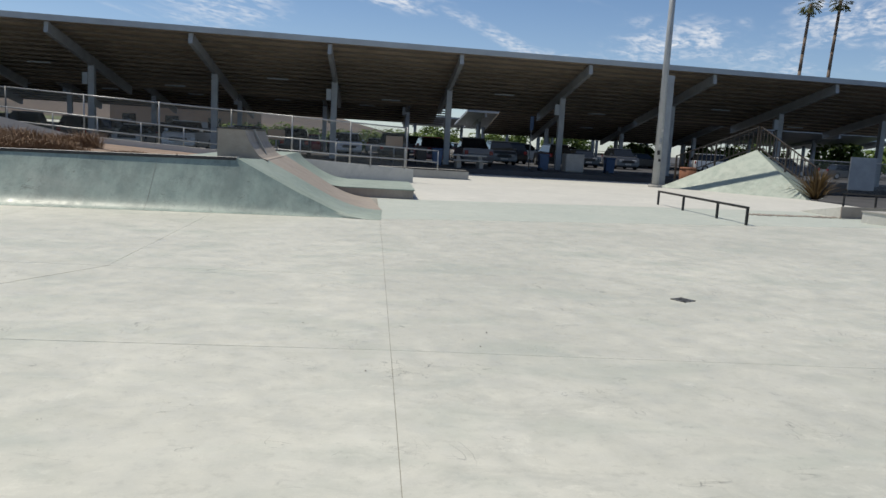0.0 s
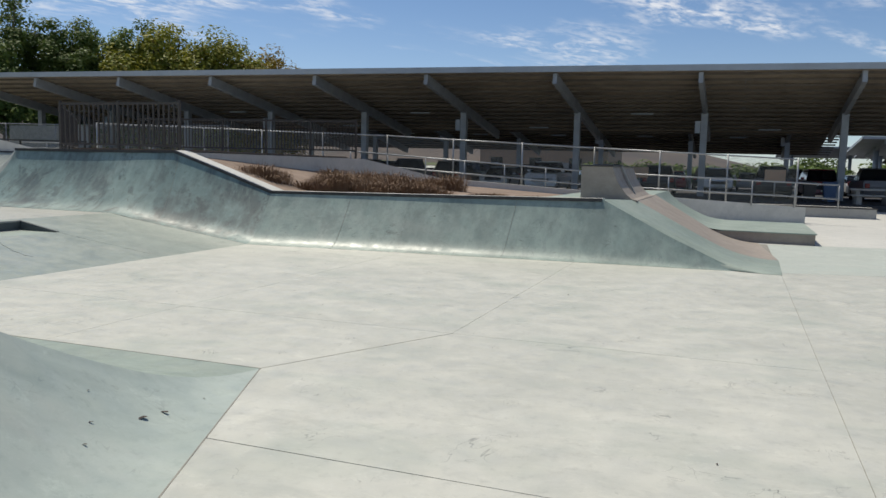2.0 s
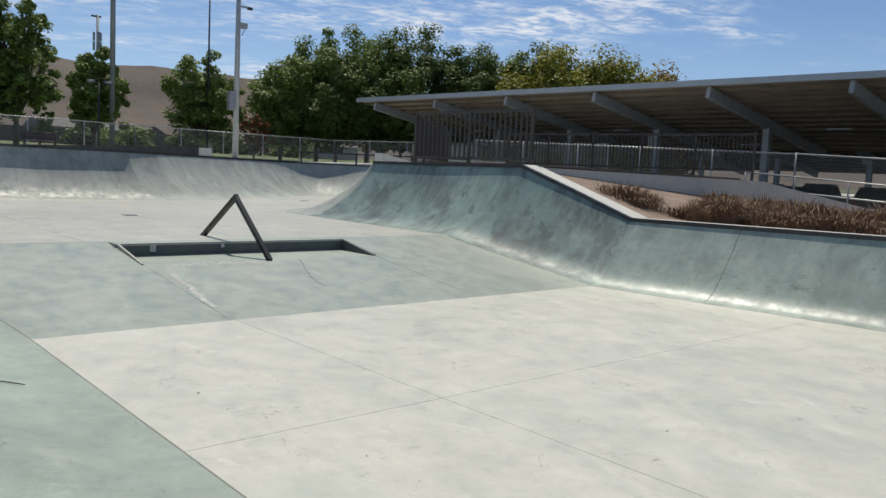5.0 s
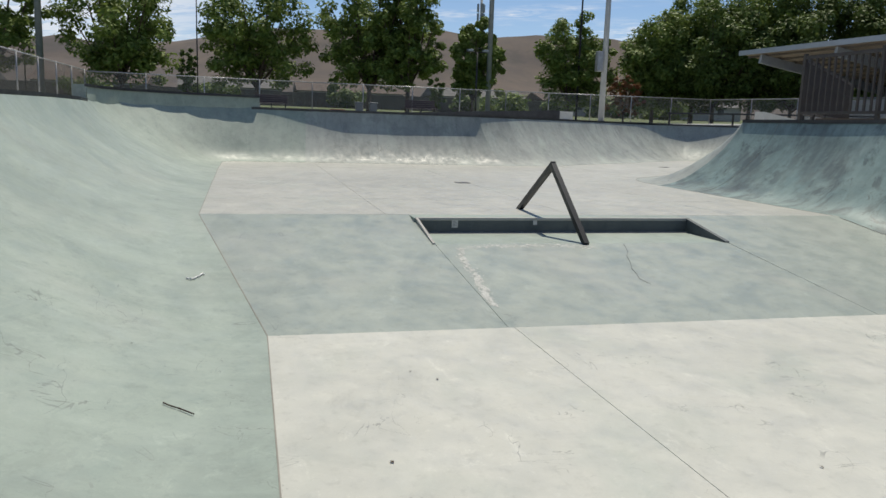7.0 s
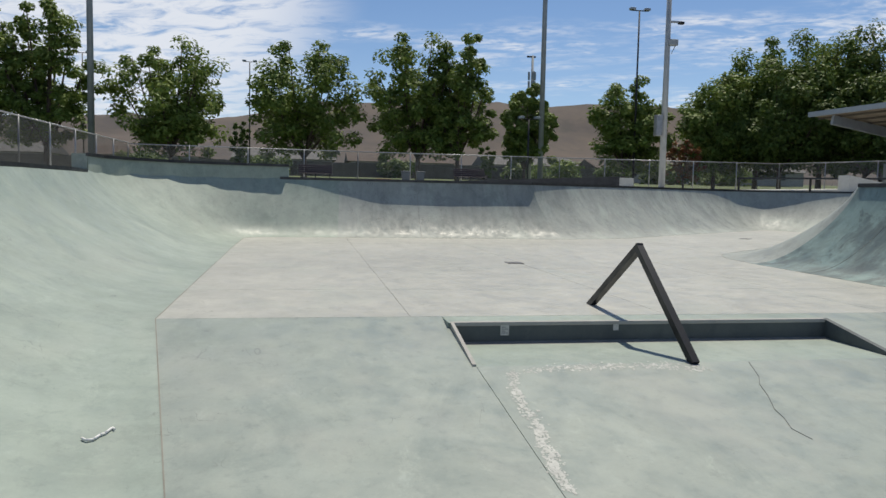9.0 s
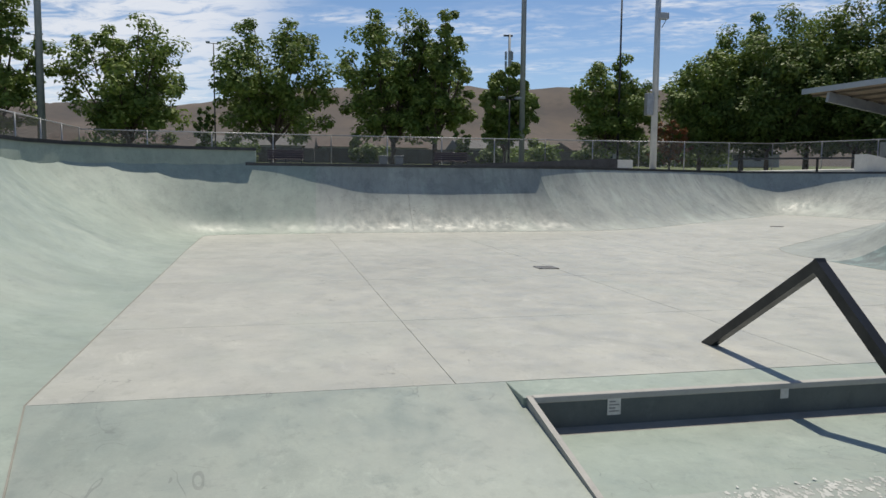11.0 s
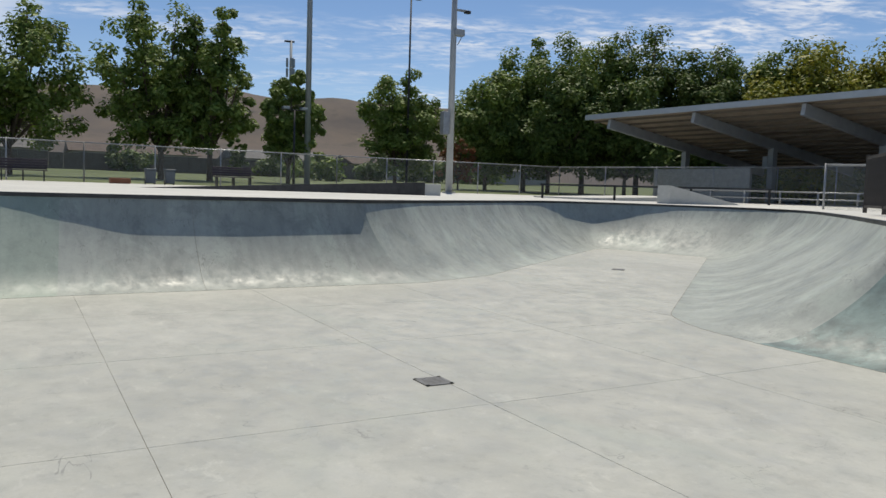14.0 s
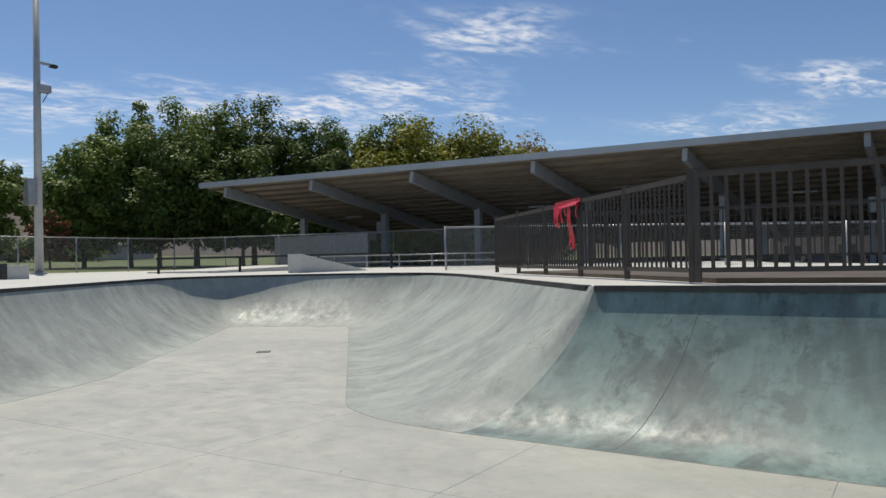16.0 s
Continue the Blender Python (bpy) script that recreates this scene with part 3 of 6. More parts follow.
left_rows = [
    (-20.82, 9.8, 0.48, -22.08, 9.9, Z1, 0.36),
    (-20.76, 8.9, 0.48, -22.08, 9.0, Z1, 0.14),
    (-20.74, 8.45, 0.48, -22.03, 8.3, Z1, 0.02),
    (-20.68, 8.12, 0.48, -21.84, 7.68, Z1, 0.0),
    (-20.58, 7.92, 0.48, -21.52, 6.98, Z1, 0.0),
    (-20.42, 7.80, 0.48, -20.90, 6.18, Z1, 0.05),
    (-20.1, 7.76, 0.48, -20.0, 5.53, Z1, 0.2),
    (-19.1, 7.76, 0.48, -19.0, 5.18, Z1, 0.45),
    (-17.6, 7.76, 0.48, -17.6, 5.22, Z1, 0.55),
    (-16.2, 7.78, 0.48, -16.2, 5.40, Z1, 0.6),
    (-14.0, 7.8, 0.48, -14.0, 5.4, Z1, 0.6),
    (-9.84, 7.85, 0.48, -9.8, 5.4, 1.80, 0.6),
    (-6.38, 8.53, 0.0, -6.4, 5.5, 1.55, 0.6),
    (-3.0, 8.53, 0.0, -3.0, 5.6, 1.42, 0.55),
    (-0.84, 8.53, 0.0, -1.44, 5.6, 1.40, 0.5),
]
pocket_rows = smooth_rows(pocket_rows, 5, True)
left_rows = smooth_rows(left_rows[:10], 4, True)[:-1] + left_rows[9:]
hip_rows = [
    (-0.84, 8.53, 0.0, -1.44, 5.6, 1.40, 0.5),
    (0.2, 5.95, 0.0, -1.3, 5.3, 1.40, 0.5),
    (1.0, 4.0, 0.0, -0.55, 3.35, 1.40, 0.5),
    (1.5, 2.0, 0.0, -0.1, 1.6, 1.40, 0.5),
]
RAMPS = [("bank_ramp", right_rows, M_wall, "weathered green concrete bank face"),
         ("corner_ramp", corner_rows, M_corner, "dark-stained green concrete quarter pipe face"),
         ("pocket_ramp", pocket_rows, M_greybowl, "scuffed grey-green concrete bowl pocket"),
         ("back_ramp", back_rows, M_greybowl, "worn grey-green concrete quarter pipe"),
         ("side_ramp", left_rows, M_green, "pale green concrete side bank"),
         ("hip_ramp", hip_rows, M_hip, "pale green concrete hip")]
ALONG = {"bank_ramp": 1, "hip_ramp": 1, "pocket_ramp": 1, "side_ramp": 1}
for name, rows, mat, label in RAMPS:
    r = part(name, loft(rows, along=ALONG.get(name, 5)), mat)
    tagged(r, label, "ramp", kind="structure")
    if rows:
        cb = bmesh.new()
        for a, b in zip(rows, rows[1:]):
            p, q = Vector(a[3:6]), Vector(b[3:6])
            if min(p.z, q.z) > 0.9 and not (name == "side_ramp" and p.x < -18.0 and p.y < 8.66) and (q - p).length > 0.05:
                sqbar(cb, p + Vector((0, 0, -0.02)), q + Vector((0, 0, -0.02)), 0.07, 0.06)
        part("coping", cb, M_coping, r, "dark steel coping edge")
        jb = bmesh.new()
        fine = smooth_rows(rows, ALONG.get(name, 5))
        for a, b in zip(fine, fine[1:]):
            p, q = Vector(a[:3]), Vector(b[:3])
            if (q - p).length > 0.01:
                sqbar(jb, p, q, 0.008, 0.005)
        part("joint", jb, M_joint, r)
    # upright control joints across the face
    for i, u in {"corner_ramp": ((4, 0.55), (1, 0.9)), "bank_ramp": ((2, 0.5), (3, 0.5)), "back_ramp": ((1, 0.5),)}.get(name, ()):
        f = [p + (q - p) * u for p, q in zip(rows[i], rows[i + 1])]
        pts = [Vector((f[0] + (f[3] - f[0]) * s, f[1] + (f[4] - f[1]) * s, f[2] + (f[5] - f[2]) * curve01(s, f[6]))) for s in (k / 14 for k in range(15))]
        jb = bmesh.new()
        for p, q in zip(pts, pts[1:]):
            sqbar(jb, p, q, 0.004, 0.005)
        part("joint", jb, M_joint, r)


def deck_sheet(name, inner, outer, mat, label, at=None):
    bm = bmesh.new()
    if len(inner) != len(outer):
        u = np.linspace(0, len(outer) - 1, len(inner)) if at is None else [v * (len(outer) - 1) / at[-1] for v in at]
        outer = [tuple(np.interp(v, range(len(outer)), [p[q] for p in outer]) for q in range(3)) for v in u]
    a = [bm.verts.new(p) for p in inner]
    b = [bm.verts.new(p) for p in outer]
    for k in range(len(a) - 1):
        bm.faces.new((a[k], a[k + 1], b[k + 1], b[k]))
    bmesh.ops.recalc_face_normals(bm, faces=bm.faces[:])
    if sum(f.normal.z for f in bm.faces) < 0:
        bmesh.ops.reverse_faces(bm, faces=bm.faces[:])
    ob = part(name, bm, mat)
    return tagged(ob, label, "deck", kind="structure")


top = lambda rows: [tuple(r[3:6]) for r in rows]
deck_sheet("deck", top(corner_rows[2:]) + top(pocket_rows[1:]) + top(back_rows[1:]),
           [(-9.2, 26.8, 1.86), (-10, 27.0, 1.86), (-12, 30, 1.88), (-15, 34, 1.9), (-15.5, 36, 1.9), (-16, 38, 1.9), (-17, 40, 1.9), (-18, 42, 1.92), (-20, 44, 1.92),
            (-30, 50, 1.95), (-44, 48, 1.95), (-47.6, 44, 1.95), (-47.6, 34, 1.95), (-47.6, 26, 1.95), (-47.6, 20, 1.95), (-47.6, 14, 1.93), (-47.6, 11, 1.93), (-47.6, 9, 1.93)],
           M_deck, "light grey concrete deck around the bowl",
           [0, 1, 2, 3] + [3 + k / 5 for k in range(1, len(pocket_rows))] + [21, 22, 23])
lt = [(x, y, min(z, Z1)) for x, y, z in top(left_rows)] + top(hip_rows[1:])
side_at = [6 * k / (len(lt) - 8) for k in range(len(lt) - 8)] + [6 + k for k in range(8)]
deck_sheet("side_deck", lt, [(-47.6, 9, 1.93), (-47.6, 6, 1.93), (-47.6, 3, 1.93), (-47.6, 0, 1.93), (-47.6, -6, 1.93), (-22, -6, 1.93)]
           + [(x, -6, z) for x, y, z in lt[-8:]], M_deck, "light concrete deck along the side bank", side_at)

deck_sheet("planter_bed", [(0.45, 17.84, 1.06), (-2.75, 17.69, 1.02), (-6.5, 17.54, 0.98), (-7.85, 17.62, 1.40), (-9.15, 17.72, 1.78)],
           [(0.40, 31.2, 0.55), (-2.2, 30.1, 0.75), (-7.2, 29.3, 1.05), (-8.6, 27.4, 1.2), (-9.15, 26.8, 1.3)], M_dirt, "bare dry dirt planter bed")
bed = part("upper_planter_bed", prism([(-9.45, 18.52), (-13.0, 18.52), (-18.2, 24.3), (-17.0, 25.4), (-9.35, 26.5)], 1.80, 1.90), M_soil)
tagged(bed, "bare dry dirt behind the guard rail", "planter", kind="structure")
curb = thing("coping_curb", "pale concrete curb strip along the bank top", "curb", kind="structure")
for a, b, w, lift in (((-9.15, 17.71, 1.86), (-6.5, 17.53, 1.04), 0.42, 0.012), ((-6.5, 17.53, 1.04), (-2.75, 17.68, 1.08), 0.24, 0.010), ((-2.75, 17.68, 1.08), (0.45, 17.83, 1.12), 0.24, 0.010)):
    part("run", prism([(a[0], a[1]), (b[0], b[1]), (b[0] + 0.02, b[1] + w), (a[0] + 0.02, a[1] + w)], 0.6, [a[2] + lift, b[2] + lift, b[2] + lift, a[2] + lift]), M_deck, curb)
lot = part("car_park", prism([(-60, 46.5), (-24, 46.5), (-10, 44), (60, 46.5), (160, 60), (160, 240), (-160, 240), (-160, 62)], -0.1, 0.30), M_asphalt)
tagged(lot, "dark asphalt car park under the canopy", "car park", kind="structure")


def field_z(x):
    """Height of the field, which rises gently away from the park."""
    return 1.92 + max(0, -47.5 - x) * 0.0205


bm = bmesh.new()
cols = [[bm.verts.new((x, y, field_z(x))) for y in (-260, 60, 160, 320)] for x in (-47.5, -80, -112, -200, -420)]
for a, b in zip(cols, cols[1:]):
    for k in range(3):
        bm.faces.new((a[k], a[k + 1], b[k + 1], b[k]))
bmesh.ops.recalc_face_normals(bm, faces=bm.faces[:])
if bm.faces[:][0].normal.z < 0:
    bmesh.ops.reverse_faces(bm, faces=bm.faces[:])
field = part("field", bm, M_grass)
tagged(field, "mown grass sports field sloping gently up", "grass", kind="structure")

# ---- canopy over the car park ----
EAVE_A, EAVE_B = Vector((-46.6, 39.9, 6.80)), Vector((46, 47.0, 6.80))
EDIR = (EAVE_B - EAVE_A).normalized()
EBACK = Vector((-EDIR.y, EDIR.x, 0))
BEAMS = [1.7, 7.8, 14.0, 20.4, 27.1, 33.7, 40.7, 47.9, 55.2, 62.8, 70.6, 78.8, 87.0]
SLOPE, SKEW = 0.172, 0.093
ULEN = (EAVE_B - EAVE_A).length


def solar_canopy(label, u0, u1, back, drop, lights):
    """A row of tilted panels on purlins, beams and columns; back and drop shift it behind and below the front eave."""
    can = thing("solar_canopy", label, "canopy")

    def cz(u, v, dz=0.0):
        p = EAVE_A + EDIR * (u + SKEW * v) + EBACK * (v + back)
        return Vector((p.x, p.y, 6.80 - drop - SLOPE * v + dz))
    beams = [u for u in BEAMS if u0 < u < u1]
    for k, u in enumerate(beams):
        bm = bmesh.new()
        sqbar(bm, cz(u, 0.25, -0.42), cz(u, 13.8, -0.42), 0.22, 0.55)
        part("beam", bm, M_greyframe, can)
        base = cz(u, 6.6)
        bm = bmesh.new()
        sqbar(bm, (base.x, base.y, 0.0), (base.x, base.y, base.z - 0.6), 0.36, 0.36)
        part("column", bm, M_greyframe, can)
        if k % 2 == 1:
            part("meter_box", block((base.x - 0.5, base.y - 0.22, 3.9), (base.x - 0.2, base.y + 0.05, 4.6), 0.02), M_fascia, can)
    bm = bmesh.new()
    sqbar(bm, cz(u0, 0, -0.02), cz(u1, 0, -0.02), 0.12, 0.30)
    part("fascia", bm, M_fascia, can, "pale grey gutter along the eave")
    for v in [0.7 + 1.02 * k for k in range(14)]:
        bm = bmesh.new()
        sqbar(bm, cz(u0, v, -0.12), cz(u1, v, -0.12), 0.07, 0.12)
        part("purlin", bm, M_purlin, can)
    PW, PL = 1.02, 2.02
    for j in range(7):
        bm = bmesh.new()
        for i in range(int((u1 - u0) / PW)):
            x0, x1, v0, v1 = u0 + i * PW + 0.0015, u0 + (i + 1) * PW - 0.0015, 0.15 + j * PL, 0.15 + (j + 1) * PL - 0.015
            ring = (cz(x0, v0), cz(x1, v0), cz(x1, v1), cz(x0, v1))
            lo = [bm.verts.new(p + Vector((0, 0, -0.05))) for p in ring]
            hi = [bm.verts.new(p) for p in ring]
            bm.faces.new(hi); bm.faces.new(lo[::-1])
            for q in range(4):
                bm.faces.new((lo[q], lo[(q + 1) % 4], hi[(q + 1) % 4], hi[q]))
        p = part("paneling", bm, M_under, can, "brown-backed solar panels in rows")
        p["kind"] = "stuff"
    for k in range(len(beams) - 1):
        v = lights[k % len(lights)]
        c = cz((beams[k] + beams[k + 1]) / 2, v, -0.42)
        part("strip_light", block((c.x - 0.65, c.y - 0.08, c.z - 0.06), (c.x + 0.65, c.y + 0.08, c.z + 0.03), 0.02), M_fascia, can)


solar_canopy("long grey steel solar carport canopy with brown underside", 0, ULEN, 0, 0, (7.6, 11.4))
solar_canopy("second grey steel solar canopy behind the first row", 3, 59, 19.6, 0.8, (6.0,))
solar_canopy("third grey steel solar canopy further along the car park", 65, ULEN, 27, 1.3, (6.0,))

# second canopy, further back
far_canopy = thing("far_canopy", "distant low solar carport canopy on grey columns", "canopy")
for row, (y0, x0, x1, z) in enumerate(((82, 14, 62, 5.2), (104, 18, 80, 5.4), (128, 10, 90, 5.8))):
    bm = bmesh.new()
    box(bm, (x0, y0, z - 0.15), (x1, y0 + 11, z + 0.1), 0, Matrix.Translation((0, 0, 0)))
    for v in bm.verts:
        v.co.z -= (v.co.y - y0) * 0.11
    part("roof", bm, M_fascia, far_canopy)
    for x in range(x0 + 2, x1, 8):
        part("column", bar((x, y0 + 5, 0), (x, y0 + 5, z - 0.6), 0.25), M_greyframe, far_canopy)
        bm = bmesh.new()
        sqbar(bm, (x, y0 + 0.2, z - 0.35), (x, y0 + 10.8, z - 0.35 - 1.15), 0.2, 0.4)
        part("beam", bm, M_greyframe, far_canopy)

# ---- fences and railings ----


def chain_fence(label, pts, height, post_gap=3.0, wire=M_wire, mid=False):
    """Chain-link fence along points (x, y, base z)."""
    f = thing("chain_link_fence", label, "fence")
    for a, b in zip(pts, pts[1:]):
        a, b = Vector(a), Vector(b)
        L = (b - a).length
        n = max(1, round(L / post_gap))
        H = Vector((0, 0, height))
        for k in range(n + 1):
            p = a.lerp(b, k / n)
            part("post", bar(p, p + Vector((0, 0, height + 0.04)), 0.032), M_galv, f)
        part("top_rail", bar(a + H, b + H, 0.026), M_galv, f)
        ang = math.atan2(b.y - a.y, b.x - a.x)
        bm = bmesh.new()
        dz = b.z - a.z
        L2 = math.hypot(b.x - a.x, b.y - a.y)
        vs = [bm.verts.new(p) for p in ((0, 0, 0.05), (L2, 0, dz + 0.05), (L2, 0, dz + height), (0, 0, height))]
        bm.faces.new(vs)
        net = part("netting", bm, wire, f)
        net.matrix_basis = Matrix.Translation(a) @ Matrix.Rotation(ang, 4, "Z")
    return f


def picket_rail(name, label, a, b, za, zb, height, posts, gap=0.115, low=0.0, thick=0.021):
    """Bronze picket guard rail from a to b; low: how far posts reach below the deck."""
    g = thing(name, label, "railing")
    A, B = Vector((*a, za)), Vector((*b, zb))
    L = (B - A).length
    up = Vector((0, 0, 1))
    for k in range(posts + 1):
        p = A.lerp(B, k / posts)
        bm = bmesh.new()
        sqbar(bm, p - up * low, p + up * (height + 0.05), 0.058, 0.058)
        part("post", bm, M_bronze, g)
    for dz, w in ((height - 0.02, 0.06), (0.13, 0.05)):
        bm = bmesh.new()
        sqbar(bm, A + up * dz, B + up * dz, 0.05, w)
        part("rail", bm, M_bronze, g)
    n = int(L / gap)
    me = bpy.data.meshes.new("picket")
    bm = bmesh.new()
    sqbar(bm, (0, 0, 0.13), (0, 0, height - 0.03), thick, thick)
    bm.to_mesh(me); bm.free()
    me.materials.append(M_bronze)
    for k in range(1, n):
        p = A.lerp(B, k / n)
        shared("picket", me, g, Matrix.Translation(p))
    return g


picket_rail("guard_rail", "bronze steel picket guard rail on the ramp deck", (-13.12, 18.28), (-9.55, 18.34), 1.86, 1.86, 1.14, 2, 0.145, 0, 0.034)
picket_rail("guard_rail", "bronze steel picket guard rail beside the bowl pocket", (-13.20, 18.34), (-18.75, 24.3), 1.86, 1.88, 1.12, 5)
picket_rail("guard_rail", "bronze steel picket guard rail above the planter wall", (-17.2, 25.6), (-9.15, 26.75), 1.98, 1.98, 1.12, 5, 0.115, 0.9)
chain_fence("long galvanised chain-link fence beside the sports field", [(-45.5, 0.0, 1.94), (-47, 12, 1.94), (-47.2, 24, 1.94), (-46.5, 38, 1.94)], 1.75)
chain_fence("galvanised chain-link fence near the canopy", [(-46.5, 38, 1.94), (-34, 41.5, 1.94), (-24.5, 41.0, 1.94)], 1.75)
chain_fence("dark screened chain-link fence on the side deck", [(-45.5, 0.0, 1.94), (-30, 0.0, 1.92), (-8, 0.4, 1.9)], 1.8, 3.0, M_wiredark)
chain_fence("galvanised chain-link fence along the sloping walkway", [(-24, 30.6, 1.55), (-10, 31.2, 1.15), (-2, 32, 0.82), (4.95, 33, 0.55)], 1.65, 2.6)


def hand_rail(label, pts, height):
    g = thing("hand_rail", label, "railing")
    for a, b in zip(pts, pts[1:]):
        a, b = Vector(a), Vector(b)
        n = max(1, round((b - a).length / 1.5))
        for k in range(n + 1):
            p = a.lerp(b, k / n)
            part("post", bar(p, p + Vector((0, 0, height)), 0.025), M_galv, g)
        for h in (height, height * 0.45):
            part("rail", bar(a + Vector((0, 0, h)), b + Vector((0, 0, h)), 0.025), M_galv, g)
    return g


hand_rail("galvanised pipe hand rail on the sloping walkway", [(-11, 30, 1.3), (-2, 30.8, 0.75), (6.2, 32.2, 0.5)], 0.85)

wall = thing("retaining_wall", "pale concrete retaining wall stepping down beside the planter", "wall", kind="structure")
for a, b, z0, z1 in (((-9.3, 17.9), (-9.0, 27.0), 1.84, 1.84), ((-17.5, 25.8), (-9.0, 27.0), 1.86, 1.84), ((-9.0, 27.0), (-7.2, 29.4), 1.84, 1.25), ((-7.2, 29.4), (-2.2, 30.2), 1.25, 0.95), ((-2.2, 30.2), (5.2, 32.4), 0.95, 0.55)):
    d = (Vector(b) - Vector(a)).normalized()
    nrm = Vector((-d.y, d.x)) * 0.1
    part("wall_run", prism([(a[0] - nrm.x, a[1] - nrm.y), (b[0] - nrm.x, b[1] - nrm.y), (b[0] + nrm.x, b[1] + nrm.y), (a[0] + nrm.x, a[1] + nrm.y)], -0.1, [z0, z1, z1, z0]), M_deck, wall)

# ---- ramp group beyond the floor ----
ramp = thing("launch_ramp", "buff and green concrete launch ramp beside the bank", "ramp", kind="structure")
part("side_strip", loft([(2.88, 17.20, 0.004, 0.47, 17.82, 1.12, -0.5), (3.56, 17.06, 0.004, 0.52, 18.1, 1.11, -0.5), (3.64, 19.4, 0.004, 0.95, 19.0, 1.08, -0.5)], 14, 2), M_green, ramp)
part("face", loft([(3.64, 19.4, 0.004, 0.95, 19.0, 1.08, -0.5), (3.4, 23.3, 0.004, 0.95, 23.3, 1.08, -0.5)]), M_pink, ramp)
part("far_strip", loft([(2.6, 23.3, 0.275, 0.95, 23.3, 1.085, 0.5), (2.6, 28, 0.275, 0.95, 28, 1.085, 0.5)]), M_green, ramp)
part("body", prism([(0.46, 17.83), (0.95, 19.0), (0.95, 28), (-0.9, 28), (-0.9, 17.9)], -0.05, 1.075), M_green, ramp)
quarter = thing("wall_ride", "weathered brown concrete quarter wall on the ramp top", "ramp")
bm = bmesh.new()
prof = [(-0.14, 1.0), (0.98, 1.0), (0.98, 1.075)] + [(0.98 - 0.52 * s, 1.075 + 0.65 * curve01(s, 0.6)) for s in (0.2, 0.4, 0.6, 0.8, 1.0)] + [(-0.14, 1.725)]
v0 = [bm.verts.new((x, 18.85, z)) for x, z in prof]
v1 = [bm.verts.new((x, 22.6, z)) for x, z in prof]
bm.faces.new(v0); bm.faces.new(v1[::-1])
for k in range(len(prof)):
    bm.faces.new((v0[k], v1[k], v1[(k + 1) % len(prof)], v0[(k + 1) % len(prof)]))
bmesh.ops.recalc_face_normals(bm, faces=bm.faces[:])
part("core", bm, M_pink, quarter)
part("cap", block((-0.16, 18.83, 1.725), (0.48, 22.62, 1.76), 0.01), M_coping, quarter)
bm = bmesh.new()
sqbar(bm, (0.80, 20.2, 1.12), (0.47, 20.2, 1.74), 0.10, 0.05)
part("rib", bm, M_kerb, quarter)
pad = thing("manual_pad", "low green-topped concrete manual pad with dark sides", "ledge")
part("core", prism([(1.9, 23.3), (4.66, 23.3), (4.75, 27.6), (1.9, 27.6)], -0.02, 0.25), M_pink, pad)
part("top", prism([(2.55, 23.27), (4.69, 23.27), (4.78, 27.63), (2.55, 27.63)], 0.25, 0.278), M_green, pad)
low = thing("low_ledge", "long low grey concrete ledge", "ledge")
part("core", block((3.9, 37.2, -0.02), (8.2, 38.4, 0.42), 0.02), M_kerb, low)
part("edge", block((3.88, 37.18, 0.38), (8.22, 37.24, 0.44), 0.008), M_coping, low)

flat = thing("flat_rail", "low dark steel flat grind rail", "grind rail")
bm = bmesh.new()
A, B = Vector((13.2, 20.0, 0.46)), Vector((13.3, 26.4, 0.46))
sqbar(bm, A, B, 0.06, 0.06)
part("bar", bm, M_steel, flat)
for u in (0.005, 0.28, 0.66, 0.995):
    p = A.lerp(B, u)
    bm = bmesh.new()
    sqbar(bm, (p.x, p.y, 0), (p.x, p.y, 0.44), 0.06, 0.06)
    part("leg", bm, M_steel, flat)

# inverted-V rail in the ledge
peak = thing("peaked_rail", "dark square-tube peaked grind rail set in the ledge", "grind rail")
F, P, H = Vector((-8.58, 12.05, 0.30)), Vector((-9.535, 11.99, 1.13)), Vector((-10.54, 11.94, 0.46))
for a, b in ((F, P), (H, P)):
    bm = bmesh.new()
    sqbar(bm, a, b + (b - a).normalized() * 0.03, 0.062, 0.062)
    part("leg", bm, M_steel, peak)


def grate(x, y, z, w, d, turn, label):
    g = thing("drain_grate", label, "drain", "floor drains", at=(x, y, z), turn=turn)
    fr = bmesh.new()
    for lo, hi in (((-w / 2, -d / 2, 0), (w / 2, -d / 2 + 0.03, 0.008)), ((-w / 2, d / 2 - 0.03, 0), (w / 2, d / 2, 0.008)), ((-w / 2, -d / 2, 0), (-w / 2 + 0.03, d / 2, 0.008)), ((w / 2 - 0.03, -d / 2, 0), (w / 2, d / 2, 0.008))):
        box(fr, lo, hi)
    part("frame", fr, M_grate, g)
    part("pit", block((-w / 2 + 0.01, -d / 2 + 0.01, -0.01), (w / 2 - 0.01, d / 2 - 0.01, 0.003)), M_steel, g)
    n = 14
    for k in range(n):
        x0 = -w / 2 + 0.03 + (w - 0.06) * (k + 0.5) / n
        part("slat", block((x0 - 0.008, -d / 2 + 0.02, 0), (x0 + 0.008, d / 2 - 0.02, 0.007)), M_grate, g)


grate(-14.85, 12.34, 0.48, 0.25, 0.25, 0, "dark square steel drain grate in the upper floor")
grate(-21.86, 20.66, 0.48, 0.25, 0.25, 40, "dark steel drain grate in the bowl pocket")
grate(6.97, 9.57, 0.0, 0.21, 0.21, 30, "dark square steel drain grate in the lower floor")

